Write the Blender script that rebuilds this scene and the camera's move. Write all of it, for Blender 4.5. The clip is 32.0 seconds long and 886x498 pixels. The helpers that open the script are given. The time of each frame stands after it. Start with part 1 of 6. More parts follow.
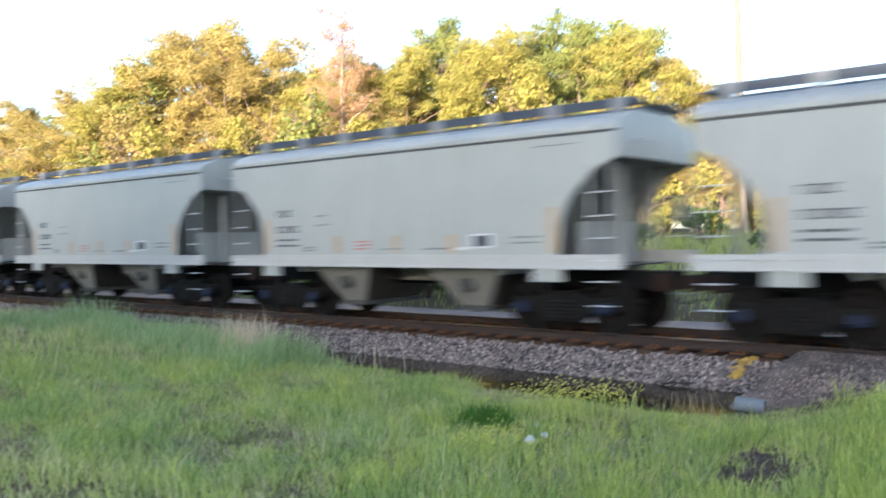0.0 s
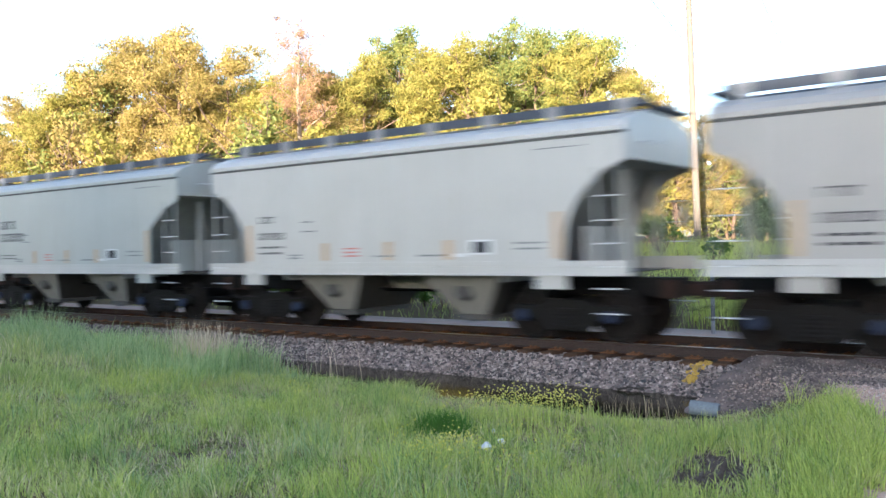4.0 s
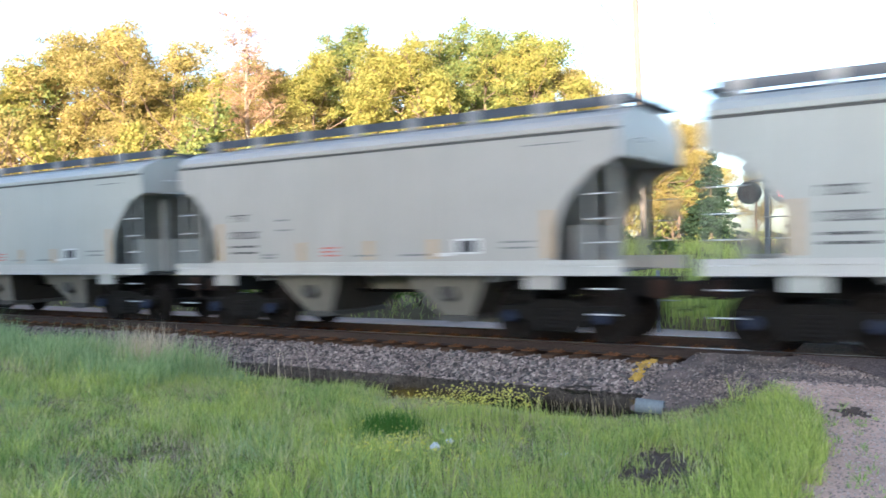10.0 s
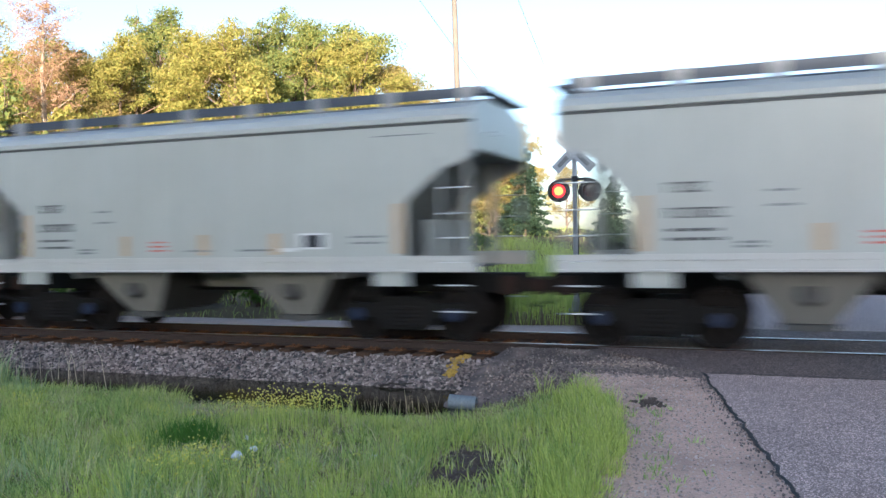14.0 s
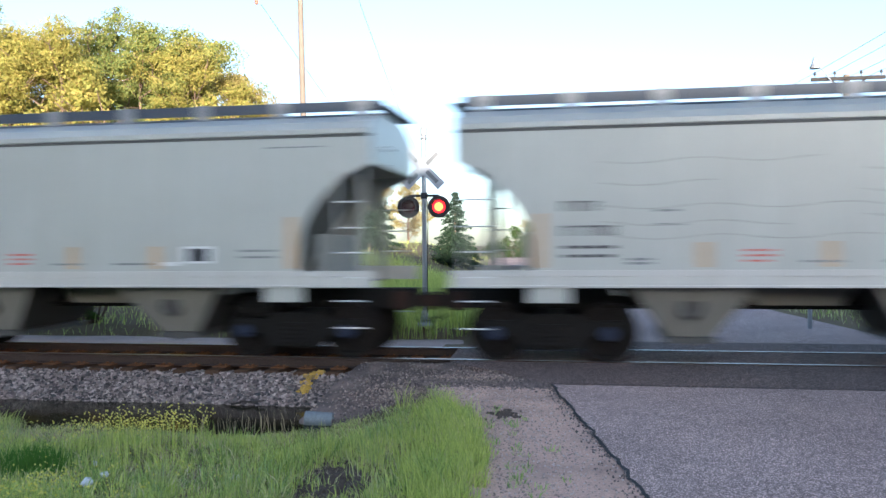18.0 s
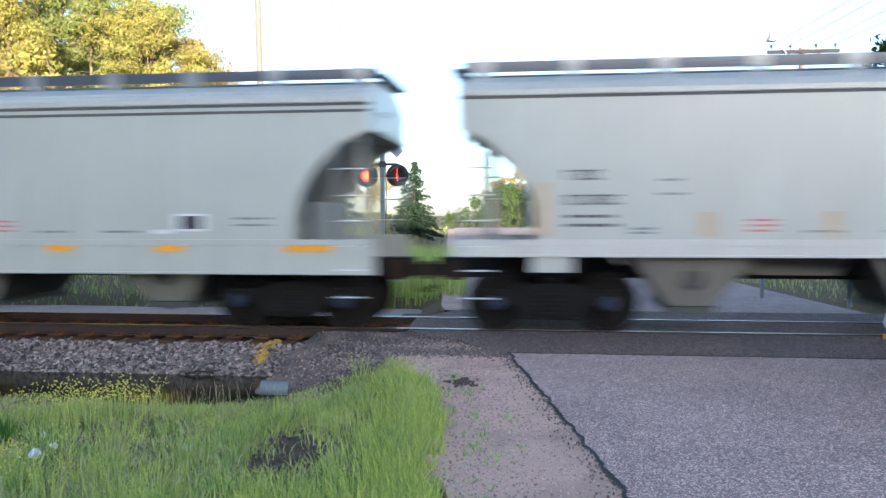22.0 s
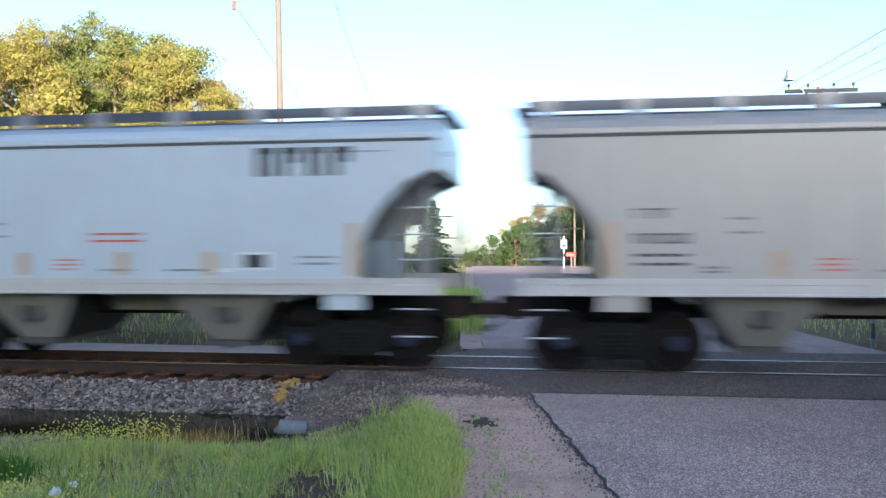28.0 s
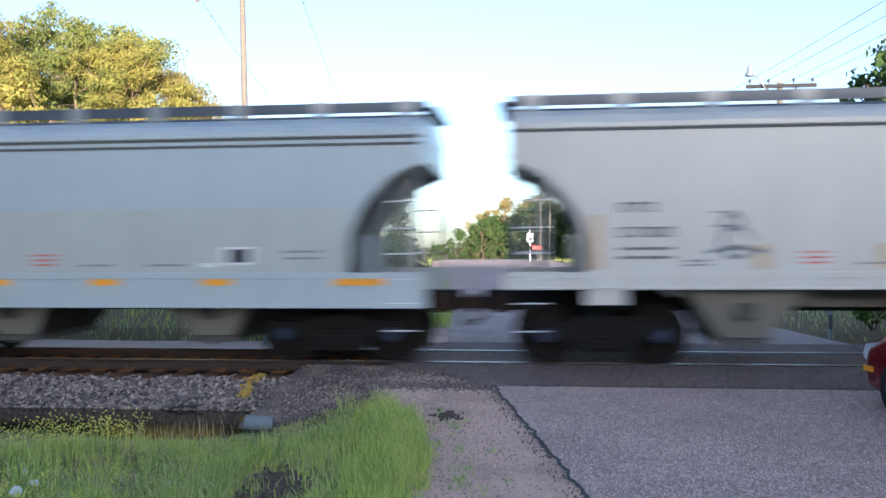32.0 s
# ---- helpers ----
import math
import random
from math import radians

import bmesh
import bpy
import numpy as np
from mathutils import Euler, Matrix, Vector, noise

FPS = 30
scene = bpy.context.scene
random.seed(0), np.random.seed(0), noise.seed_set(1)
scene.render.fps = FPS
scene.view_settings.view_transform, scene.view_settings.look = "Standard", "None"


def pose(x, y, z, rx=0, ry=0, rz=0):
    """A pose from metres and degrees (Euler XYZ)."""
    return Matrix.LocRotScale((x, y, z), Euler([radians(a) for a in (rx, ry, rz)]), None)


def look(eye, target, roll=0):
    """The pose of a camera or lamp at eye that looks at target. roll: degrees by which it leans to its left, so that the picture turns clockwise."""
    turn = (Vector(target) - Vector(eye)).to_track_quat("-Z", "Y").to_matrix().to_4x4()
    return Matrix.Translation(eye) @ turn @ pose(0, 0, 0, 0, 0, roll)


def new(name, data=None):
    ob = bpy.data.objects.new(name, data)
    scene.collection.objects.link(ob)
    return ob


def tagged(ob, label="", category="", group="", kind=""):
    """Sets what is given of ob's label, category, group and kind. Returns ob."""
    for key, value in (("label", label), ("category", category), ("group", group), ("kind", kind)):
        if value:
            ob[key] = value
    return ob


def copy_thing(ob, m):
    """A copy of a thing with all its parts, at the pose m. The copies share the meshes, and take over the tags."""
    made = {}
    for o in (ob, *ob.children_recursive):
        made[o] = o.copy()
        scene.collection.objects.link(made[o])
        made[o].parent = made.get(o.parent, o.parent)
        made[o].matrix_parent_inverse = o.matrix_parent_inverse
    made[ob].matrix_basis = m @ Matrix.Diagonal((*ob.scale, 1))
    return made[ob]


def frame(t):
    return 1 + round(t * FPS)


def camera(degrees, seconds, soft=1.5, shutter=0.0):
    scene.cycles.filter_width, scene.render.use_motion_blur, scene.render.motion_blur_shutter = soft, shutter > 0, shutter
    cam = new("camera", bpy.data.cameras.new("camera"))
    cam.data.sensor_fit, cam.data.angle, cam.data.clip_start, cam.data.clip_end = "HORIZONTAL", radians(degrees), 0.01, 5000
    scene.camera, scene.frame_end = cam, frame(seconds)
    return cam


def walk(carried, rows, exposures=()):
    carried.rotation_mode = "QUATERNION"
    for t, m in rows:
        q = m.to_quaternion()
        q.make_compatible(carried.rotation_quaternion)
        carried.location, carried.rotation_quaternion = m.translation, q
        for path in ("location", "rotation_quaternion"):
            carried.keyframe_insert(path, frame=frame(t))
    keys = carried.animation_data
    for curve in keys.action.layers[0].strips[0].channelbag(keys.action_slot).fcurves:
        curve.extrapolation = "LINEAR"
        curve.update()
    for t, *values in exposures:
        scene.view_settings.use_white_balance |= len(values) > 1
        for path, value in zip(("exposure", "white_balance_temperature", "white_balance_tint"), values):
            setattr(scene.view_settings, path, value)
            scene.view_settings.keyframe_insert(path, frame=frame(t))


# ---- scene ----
cam = camera(55.62, 32.0, 1.5, 0.8)
# seconds, eye, yaw to the left of +y, pitch, roll
PATH = [
    (0, (0.129, -0.227, 1.813), 39.05, -0.91, -1.13),
    (0.5, (0.108, -0.155, 1.782), 37.18, 0.20, -0.65),
    (1, (0.141, -0.143, 1.784), 36.78, -0.18, -1.28),
    (1.5, (0.122, -0.150, 1.776), 36.50, 0.08, -1.11),
    (2, (0.144, -0.213, 1.796), 36.80, 0.07, -1.22),
    (2.5, (0.125, -0.163, 1.770), 36.59, 0.06, -1.24),
    (3, (0.111, -0.157, 1.776), 36.47, -0.06, -1.11),
    (3.5, (0.112, -0.164, 1.777), 36.41, -0.32, -1.21),
    (5.5, (0.105, -0.135, 1.770), 35.34, -0.42, -1.45),
    (6, (0.105, -0.135, 1.773), 35.36, -0.90, -1.40),
    (6.5, (0.103, -0.144, 1.775), 35.41, -1.02, -1.24),
    (7, (0.097, -0.147, 1.773), 35.50, -0.83, -1.01),
    (7.5, (0.098, -0.158, 1.777), 35.50, -0.76, -0.83),
    (8, (0.097, -0.158, 1.781), 35.50, -0.63, -1.04),
    (8.5, (0.100, -0.159, 1.782), 35.12, -0.12, -0.97),
    (9, (0.099, -0.124, 1.770), 34.86, -0.12, -1.12),
    (9.5, (0.097, -0.154, 1.774), 34.57, -0.16, -1.19),
    (10, (0.122, -0.133, 1.783), 32.83, -0.47, -1.33),
    (10.5, (0.106, -0.126, 1.777), 31.60, -0.05, -1.43),
    (11, (0.113, -0.032, 1.759), 29.88, -2.91, -1.04),
    (11.5, (0.058, 0.007, 1.788), 27.27, -1.40, -0.94),
    (12, (0.059, 0.051, 1.812), 23.70, -1.48, -1.04),
    (12.5, (0.112, 0.201, 1.789), 22.30, -0.64, 0.15),
    (13, (0.081, 0.223, 1.786), 20.49, 0.01, -0.12),
    (13.5, (0.087, 0.215, 1.787), 20.88, -0.38, -0.90),
    (14, (0.095, 0.210, 1.783), 20.80, -1.03, -1.03),
    (14.5, (0.102, 0.202, 1.783), 21.48, -0.82, -1.06),
    (16.5, (-0.048, 0.020, 1.685), 57.90, 0.77, 0.10),
    (17, (0.087, 0.114, 1.666), 30.95, 0.57, -1.11),
    (17.5, (-0.109, 0.059, 1.809), 13.06, 0.13, -1.11),
    (18, (-0.114, 0.031, 1.824), 9.85, -0.26, -0.46),
    (18.5, (-0.112, 0.031, 1.823), 10.01, -0.45, -0.33),
    (19, (-0.109, 0.030, 1.817), 10.05, -0.30, -0.28),
    (19.5, (-0.115, 0.025, 1.824), 9.89, -0.20, 0.00),
    (20, (-0.119, 0.039, 1.804), 10.25, -0.43, -0.30),
    (20.5, (-0.107, 0.045, 1.816), 8.52, -0.67, 0.29),
    (21, (-0.112, 0.071, 1.810), 7.83, -1.04, -0.01),
    (21.5, (-0.116, 0.110, 1.799), 7.75, -2.14, -0.15),
    (22, (-0.104, 0.104, 1.805), 7.10, -2.32, -0.17),
    (22.5, (-0.096, 0.095, 1.798), 6.91, -1.48, -0.15),
    (23, (-0.108, 0.073, 1.819), 7.10, -0.80, -0.05),
    (23.5, (-0.110, 0.058, 1.821), 7.45, -0.17, -0.29),
    (24, (-0.106, 0.063, 1.821), 7.55, 0.33, -0.45),
    (24.5, (-0.105, 0.059, 1.815), 7.81, 0.66, -0.54),
    (25, (-0.107, 0.073, 1.816), 8.10, 0.73, -0.59),
    (25.5, (-0.102, 0.063, 1.816), 7.80, 0.62, -0.64),
    (27.5, (-0.123, 0.078, 1.814), 8.34, 0.41, -0.17),
    (28, (-0.125, 0.079, 1.814), 8.28, 0.29, -0.13),
    (28.5, (-0.128, 0.068, 1.824), 8.09, 0.32, 0.21),
    (29, (-0.127, 0.060, 1.821), 7.76, 0.42, 0.36),
    (29.5, (-0.120, 0.057, 1.822), 7.00, 0.24, 0.25),
    (30, (-0.120, 0.073, 1.818), 6.65, -0.01, 0.41),
    (30.5, (-0.128, 0.076, 1.817), 6.45, -0.07, 0.51),
    (31, (-0.115, 0.070, 1.819), 6.46, -0.20, 0.11),
    (31.5, (-0.101, 0.056, 1.815), 6.28, -0.60, -0.47),
    (32, (-0.100, 0.047, 1.824), 6.04, -0.16, -0.32),
]


def heading(yaw, pitch):
    y, p = radians(yaw), radians(pitch)
    return Vector((-math.sin(y) * math.cos(p), math.cos(y) * math.cos(p), math.sin(p)))


walk(cam, [(t, look(eye, Vector(eye) + 2 * heading(yaw, pitch), roll)) for t, eye, yaw, pitch, roll in PATH],
     [(0, 2.38, 5570, 11), (12, 2.42, 5470, 10), (13.2, 2.40, 5430, 10), (14, 2.0, 5400, 10), (14.5, 1.93, 5400, 10), (16.5, 1.6, 5850, 14), (17.1, 1.65, 5850, 14), (18.0, 1.95, 5330, 10), (21, 2.05, 5330, 10), (22.5, 2.25, 5330, 10), (24, 2.08, 5280, 10), (25, 1.95, 5230, 11), (32, 1.83, 5230, 12)])

# ---- sky and sun: a low evening sun behind the camera, hidden from the track by an added, unseen rise ----
SUN_FROM = (0.30, -1.0)  # the sun stands behind the camera, a little to its right
SUN_UP = 5.5
world = bpy.data.worlds.new("evening_sky")
scene.world = world
world.use_nodes = True
wn = world.node_tree
sky = wn.nodes.new("ShaderNodeTexSky")
sky.sky_type = 'NISHITA'
sky.sun_disc = False
sky.sun_elevation = radians(SUN_UP)
sky.sun_rotation = math.atan2(SUN_FROM[0], SUN_FROM[1])
sky.air_density, sky.dust_density, sky.ozone_density = 0.75, 1.1, 1.2
haze = wn.nodes.new("ShaderNodeHueSaturation")
haze.inputs["Saturation"].default_value = 0.74
wn.links.new(sky.outputs[0], haze.inputs["Color"])
wn.links.new(haze.outputs[0], wn.nodes["Background"].inputs[0])
wn.nodes["Background"].inputs[1].default_value = 0.14
sun = new("sun", bpy.data.lights.new("sun", 'SUN'))
sun.data.energy, sun.data.angle, sun.data.color = 6.0, radians(0.5), (1.0, 0.78, 0.54)
_d = Vector((SUN_FROM[0], SUN_FROM[1], 0)).normalized() * math.cos(radians(SUN_UP))
sun.matrix_world = look((0, 0, 60), Vector((0, 0, 60)) - Vector((_d.x, _d.y, math.sin(radians(SUN_UP)))))


# ---- materials ----
def node_material(name, build, rough=0.8, metal=0.0):
    dull = any(w in name for w in ("leaves", "needles", "grass", "cast_steel", "wheel_steel", "coupler", "tie", "ballast", "hopper_bay"))
    m = bpy.data.materials.new(name)
    m.use_nodes = True
    nt = m.node_tree
    b = nt.nodes["Principled BSDF"]
    b.inputs["Roughness"].default_value, b.inputs["Metallic"].default_value = rough, metal
    if dull:
        b.inputs["Specular IOR Level"].default_value = 0.15
    build(nt, b)
    return m


def noise_tex(nt, scale, detail=4.0, rough=0.6, stretch=(1, 1, 1), space="Object"):
    co, mp, n = nt.nodes.new("ShaderNodeTexCoord"), nt.nodes.new("ShaderNodeMapping"), nt.nodes.new("ShaderNodeTexNoise")
    mp.inputs["Scale"].default_value = stretch
    n.inputs["Scale"].default_value, n.inputs["Detail"].default_value, n.inputs["Roughness"].default_value = scale, detail, rough
    nt.links.new(co.outputs[space], mp.inputs[0])
    nt.links.new(mp.outputs[0], n.inputs["Vector"])
    return n.outputs["Fac"]


def ramp(nt, fac, stops):
    r = nt.nodes.new("ShaderNodeValToRGB")
    while len(r.color_ramp.elements) < len(stops):
        r.color_ramp.elements.new(0.5)
    for e, (p, c) in zip(r.color_ramp.elements, stops):
        e.position, e.color = p, (*c, 1)
    nt.links.new(fac, r.inputs[0])
    return r.outputs[0]


def mix(nt, fac, a, b, how='MIX'):
    m = nt.nodes.new("ShaderNodeMix")
    m.data_type, m.blend_type = 'RGBA', how
    for sock, v in ((m.inputs["Factor"], fac), (m.inputs[6], a), (m.inputs[7], b)):
        if isinstance(v, (int, float)):
            sock.default_value = v
        elif isinstance(v, tuple):
            sock.default_value = (*v, 1)
        else:
            nt.links.new(v, sock)
    return m.outputs[2]


def bump(nt, b, height, strength=0.3, distance=0.01):
    n = nt.nodes.new("ShaderNodeBump")
    n.inputs["Strength"].default_value, n.inputs["Distance"].default_value = strength, distance
    nt.links.new(height, n.inputs["Height"])
    nt.links.new(n.outputs[0], b.inputs["Normal"])


def mottled(name, dark, light, fine=60, coarse=3, rough=0.85, metal=0.0, bump_s=0.3, bump_d=0.005, stretch=(1, 1, 1), stain=None, amount=0.5, space="Object"):
    def build(nt, b):
        f, c = noise_tex(nt, fine, 5, 0.7, stretch, space), noise_tex(nt, coarse, 4, 0.6, (1, 1, 1), space)
        col = ramp(nt, f, [(0.25, dark), (0.75, light)])
        if stain:
            col = mix(nt, ramp(nt, c, [(0.45, (0, 0, 0)), (0.7, (amount,) * 3)]), col, stain)
        else:
            col = mix(nt, 0.5, col, ramp(nt, c, [(0.3, (0.72,) * 3), (0.7, (1.1,) * 3)]), 'MULTIPLY')
        nt.links.new(col, b.inputs["Base Color"])
        bump(nt, b, f, bump_s, bump_d)
    return node_material(name, build, rough, metal)


def varied(name, cols, rough=0.8, per="Object", trans=0.0):
    """Colour by a random value per object or per island, with a little grain."""
    def build(nt, b):
        if per == "Object":
            r = nt.nodes.new("ShaderNodeObjectInfo").outputs["Random"]
        else:
            r = nt.nodes.new("ShaderNodeNewGeometry").outputs["Random Per Island"]
        col = ramp(nt, r, [(i / max(1, len(cols) - 1), c) for i, c in enumerate(cols)])
        g = noise_tex(nt, 1.2 if per == "Leaf" else 14, 3)
        col = mix(nt, 0.6, col, ramp(nt, g, [(0.3, (0.7,) * 3), (0.7, (1.15,) * 3)]), 'MULTIPLY')
        nt.links.new(col, b.inputs["Base Color"])
        if trans:
            t = nt.nodes.new("ShaderNodeBsdfTranslucent")
            nt.links.new(col, t.inputs[0])
            mx = nt.nodes.new("ShaderNodeMixShader")
            mx.inputs[0].default_value = trans
            nt.links.new(b.outputs[0], mx.inputs[1])
            nt.links.new(t.outputs[0], mx.inputs[2])
            nt.links.new(mx.outputs[0], nt.nodes["Material Output"].inputs[0])
    return node_material(name, build, rough)


def car_paint(name, base, grime, rough=0.30):
    """Weathered enamel: faint vertical streaks and road dirt towards a rusty tint."""
    def build(nt, b):
        streak = noise_tex(nt, 3.0, 5, 0.65, (2.2, 1, 0.12))
        blotch = noise_tex(nt, 0.9, 4, 0.6)
        fine = noise_tex(nt, 45, 3)
        col = mix(nt, ramp(nt, streak, [(0.42, (0, 0, 0)), (0.85, (0.55,) * 3)]), base, grime)
        col = mix(nt, 0.35, col, ramp(nt, blotch, [(0.3, (0.8,) * 3), (0.75, (1.08,) * 3)]), 'MULTIPLY')
        col = mix(nt, 0.25, col, ramp(nt, fine, [(0.3, (0.85,) * 3), (0.7, (1.05,) * 3)]), 'MULTIPLY')
        nt.links.new(col, b.inputs["Base Color"])
        bump(nt, b, noise_tex(nt, 1.6, 2, 0.4, (1, 1, 0.6)), 0.12, 0.02)
    return node_material(name, build, rough)


def aggregate(name, dark, light, cells, coarse):
    """Asphalt: pale stones of uneven size in a dark binder, with broad worn tracks."""
    def build(nt, b):
        co, v = nt.nodes.new("ShaderNodeTexCoord"), nt.nodes.new("ShaderNodeTexVoronoi")
        v.inputs["Scale"].default_value = cells
        nt.links.new(co.outputs["Object"], v.inputs["Vector"])
        bw = nt.nodes.new("ShaderNodeRGBToBW")
        nt.links.new(v.outputs["Color"], bw.inputs[0])
        col = ramp(nt, bw.outputs[0], [(0.34, dark), (0.60, tuple((a * 1.6 + c * 0.7) / 2.4 for a, c in zip(dark, light))), (0.78, light)])
        col = mix(nt, 0.55, col, ramp(nt, noise_tex(nt, coarse, 5, 0.65), [(0.3, (0.68,) * 3), (0.7, (1.12,) * 3)]), 'MULTIPLY')
        col = mix(nt, 0.35, col, ramp(nt, noise_tex(nt, 9, 3, 0.6), [(0.3, (0.7,) * 3), (0.7, (1.15,) * 3)]), 'MULTIPLY')
        nt.links.new(col, b.inputs["Base Color"])
        bump(nt, b, bw.outputs[0], 0.7, 0.008)
    return node_material(name, build, 0.9)


def plain(name, c, rough=0.6, metal=0.0):
    return mottled(name, tuple(v * 0.82 for v in c), tuple(min(1, v * 1.1) for v in c), 30, 4, rough, metal, 0.1, 0.002)


def glowing(name, c, strength):
    def build(nt, b):
        b.inputs["Base Color"].default_value = (*c, 1)
        b.inputs["Emission Color"].default_value = (*c, 1)
        b.inputs["Emission Strength"].default_value = strength
    return node_material(name, build, 0.3)


M = {}
M["paint_grey"] = car_paint("hopper_paint_warm_grey", (0.462, 0.475, 0.447), (0.35, 0.34, 0.30))
M["paint_pale"] = car_paint("hopper_paint_pale", (0.54, 0.535, 0.51), (0.42, 0.405, 0.365))
M["paint_blue"] = car_paint("hopper_paint_cool_grey", (0.52, 0.595, 0.645), (0.44, 0.48, 0.51))
M["paint_cool"] = car_paint("hopper_paint_cool_grey_dull", (0.425, 0.48, 0.515), (0.36, 0.385, 0.40))
M["paint_dirty"] = car_paint("hopper_paint_dusty", (0.445, 0.425, 0.395), (0.33, 0.305, 0.265))
M["paint_coat"] = car_paint("hopper_paint_dull_coat", (0.44, 0.455, 0.445), (0.37, 0.37, 0.35))
M["seam_dark"] = plain("seam_shadow_strip", (0.10, 0.10, 0.095), 0.7)
M["board"] = mottled("galvanised_running_board", (0.035, 0.045, 0.062), (0.080, 0.095, 0.125), 40, 3, 0.6, 0.1)
M["hatch"] = plain("grey_hatch", (0.27, 0.28, 0.29), 0.6)
M["truck"] = mottled("dark_oily_cast_steel", (0.006, 0.006, 0.006), (0.020, 0.018, 0.016), 25, 3, 0.8, 0.0)
M["wheel"] = mottled("brown_wheel_steel", (0.008, 0.007, 0.006), (0.021, 0.017, 0.015), 25, 3, 0.8, 0.0)
M["bearing"] = plain("blue_bearing_cap", (0.010, 0.022, 0.06), 0.6)
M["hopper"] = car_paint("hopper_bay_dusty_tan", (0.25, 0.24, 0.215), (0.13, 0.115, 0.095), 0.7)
M["bay_end_dark"] = car_paint("hopper_bay_grimy_slope", (0.075, 0.07, 0.062), (0.04, 0.036, 0.031), 0.8)
M["steel_grey"] = mottled("grey_painted_steel", (0.28, 0.28, 0.26), (0.42, 0.42, 0.39), 30, 3, 0.6)
M["steel_dark"] = mottled("dark_end_steel", (0.05, 0.048, 0.044), (0.11, 0.105, 0.095), 30, 3, 0.7)
M["coupler"] = mottled("rusty_coupler_steel", (0.02, 0.013, 0.011), (0.06, 0.037, 0.029), 30, 4, 0.85)
M["mark_black"] = plain("black_stencil", (0.03, 0.03, 0.035), 0.6)
M["mark_grey"] = plain("grey_stencil", (0.16, 0.17, 0.18), 0.6)
M["mark_red"] = plain("red_stencil", (0.55, 0.10, 0.08), 0.6)
M["mark_white"] = plain("white_stencil", (0.75, 0.76, 0.76), 0.6)
M["reflector"] = plain("yellow_reflective_strip", (0.52, 0.37, 0.22), 0.5)
M["reflector_orange"] = plain("orange_reflective_strip", (0.85, 0.36, 0.02), 0.4)
M["rail_side"] = mottled("brown_rusted_rail", (0.024, 0.016, 0.013), (0.060, 0.037, 0.027), 40, 4, 0.85)
M["rail_top"] = mottled("polished_rail_head", (0.26, 0.25, 0.25), (0.48, 0.47, 0.47), 30, 3, 0.3, 1.0)
M["tie"] = mottled("weathered_creosote_tie", (0.05, 0.029, 0.018), (0.13, 0.075, 0.045), 12, 2, 0.9, 0, 0.5, 0.01, (6, 0.3, 6))
M["plate"] = mottled("orange_rusted_tie_plate", (0.10, 0.045, 0.02), (0.24, 0.11, 0.048), 30, 5, 0.9)
M["ballast"] = varied("crushed_ballast", [(0.035, 0.035, 0.035), (0.18, 0.148, 0.137), (0.34, 0.275, 0.25), (0.075, 0.077, 0.078), (0.54, 0.45, 0.41), (0.20, 0.158, 0.148), (0.045, 0.046, 0.048)], 0.9, "Island")
# bed kept near black: the shade in the gaps between stones is in its colour
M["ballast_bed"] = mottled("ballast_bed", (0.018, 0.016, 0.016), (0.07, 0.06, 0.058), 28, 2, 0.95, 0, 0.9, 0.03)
M["ballast_yellow"] = varied("yellow_painted_ballast", [(0.42, 0.27, 0.05), (0.55, 0.36, 0.08), (0.30, 0.21, 0.07)], 0.85, "Island")
M["asphalt"] = aggregate("worn_asphalt", (0.265, 0.193, 0.172), (0.85, 0.645, 0.58), 90, 0.7)
M["asphalt_new"] = aggregate("dark_crossing_asphalt", (0.095, 0.067, 0.058), (0.35, 0.255, 0.22), 60, 1.2)
M["tar"] = mottled("tar_seam", (0.008, 0.008, 0.008), (0.03, 0.03, 0.03), 40, 5, 0.6)
M["gravel"] = mottled("sandy_gravel_shoulder", (0.43, 0.29, 0.225), (0.80, 0.56, 0.45), 45, 1.3, 0.95, 0, 0.9, 0.015, (1, 1, 1), (0.35, 0.25, 0.20), 0.8)
M["gravel_pale"] = mottled("pale_dusty_gravel", (0.30, 0.215, 0.175), (0.62, 0.47, 0.40), 30, 0.8, 0.95, 0, 0.8, 0.02, (1, 1, 1), (0.28, 0.22, 0.19), 0.6)
M["soil"] = mottled("grassy_soil", (0.10, 0.082, 0.045), (0.24, 0.19, 0.11), 18, 0.6, 0.95, 0, 0.8, 0.03, (1, 1, 1), (0.17, 0.125, 0.085), 0.7)
M["dirt_dark"] = mottled("dark_loose_dirt", (0.045, 0.035, 0.028), (0.17, 0.13, 0.105), 25, 4, 0.95, 0, 0.9, 0.03)
M["grass"] = varied("meadow_grass", [(0.20, 0.29, 0.08), (0.55, 0.63, 0.19), (0.74, 0.80, 0.27), (0.30, 0.38, 0.13), (0.84, 0.82, 0.40), (0.46, 0.52, 0.22), (0.88, 0.78, 0.52)], 0.6, "Island", 0.45)
M["grass_dry"] = varied("dry_grass", [(0.44, 0.345, 0.22), (0.66, 0.54, 0.37), (0.55, 0.46, 0.30)], 0.8, "Island", 0.25)
M["flower"] = varied("yellow_blossom", [(0.74, 0.68, 0.09), (0.82, 0.79, 0.22)], 0.6, "Island", 0.2)
M["leaf_oak"] = varied("oak_leaves_fresh", [(0.265, 0.24, 0.068), (0.35, 0.29, 0.088), (0.45, 0.325, 0.13), (0.30, 0.265, 0.074), (0.40, 0.30, 0.105)], 0.6, "Island", 0.5)
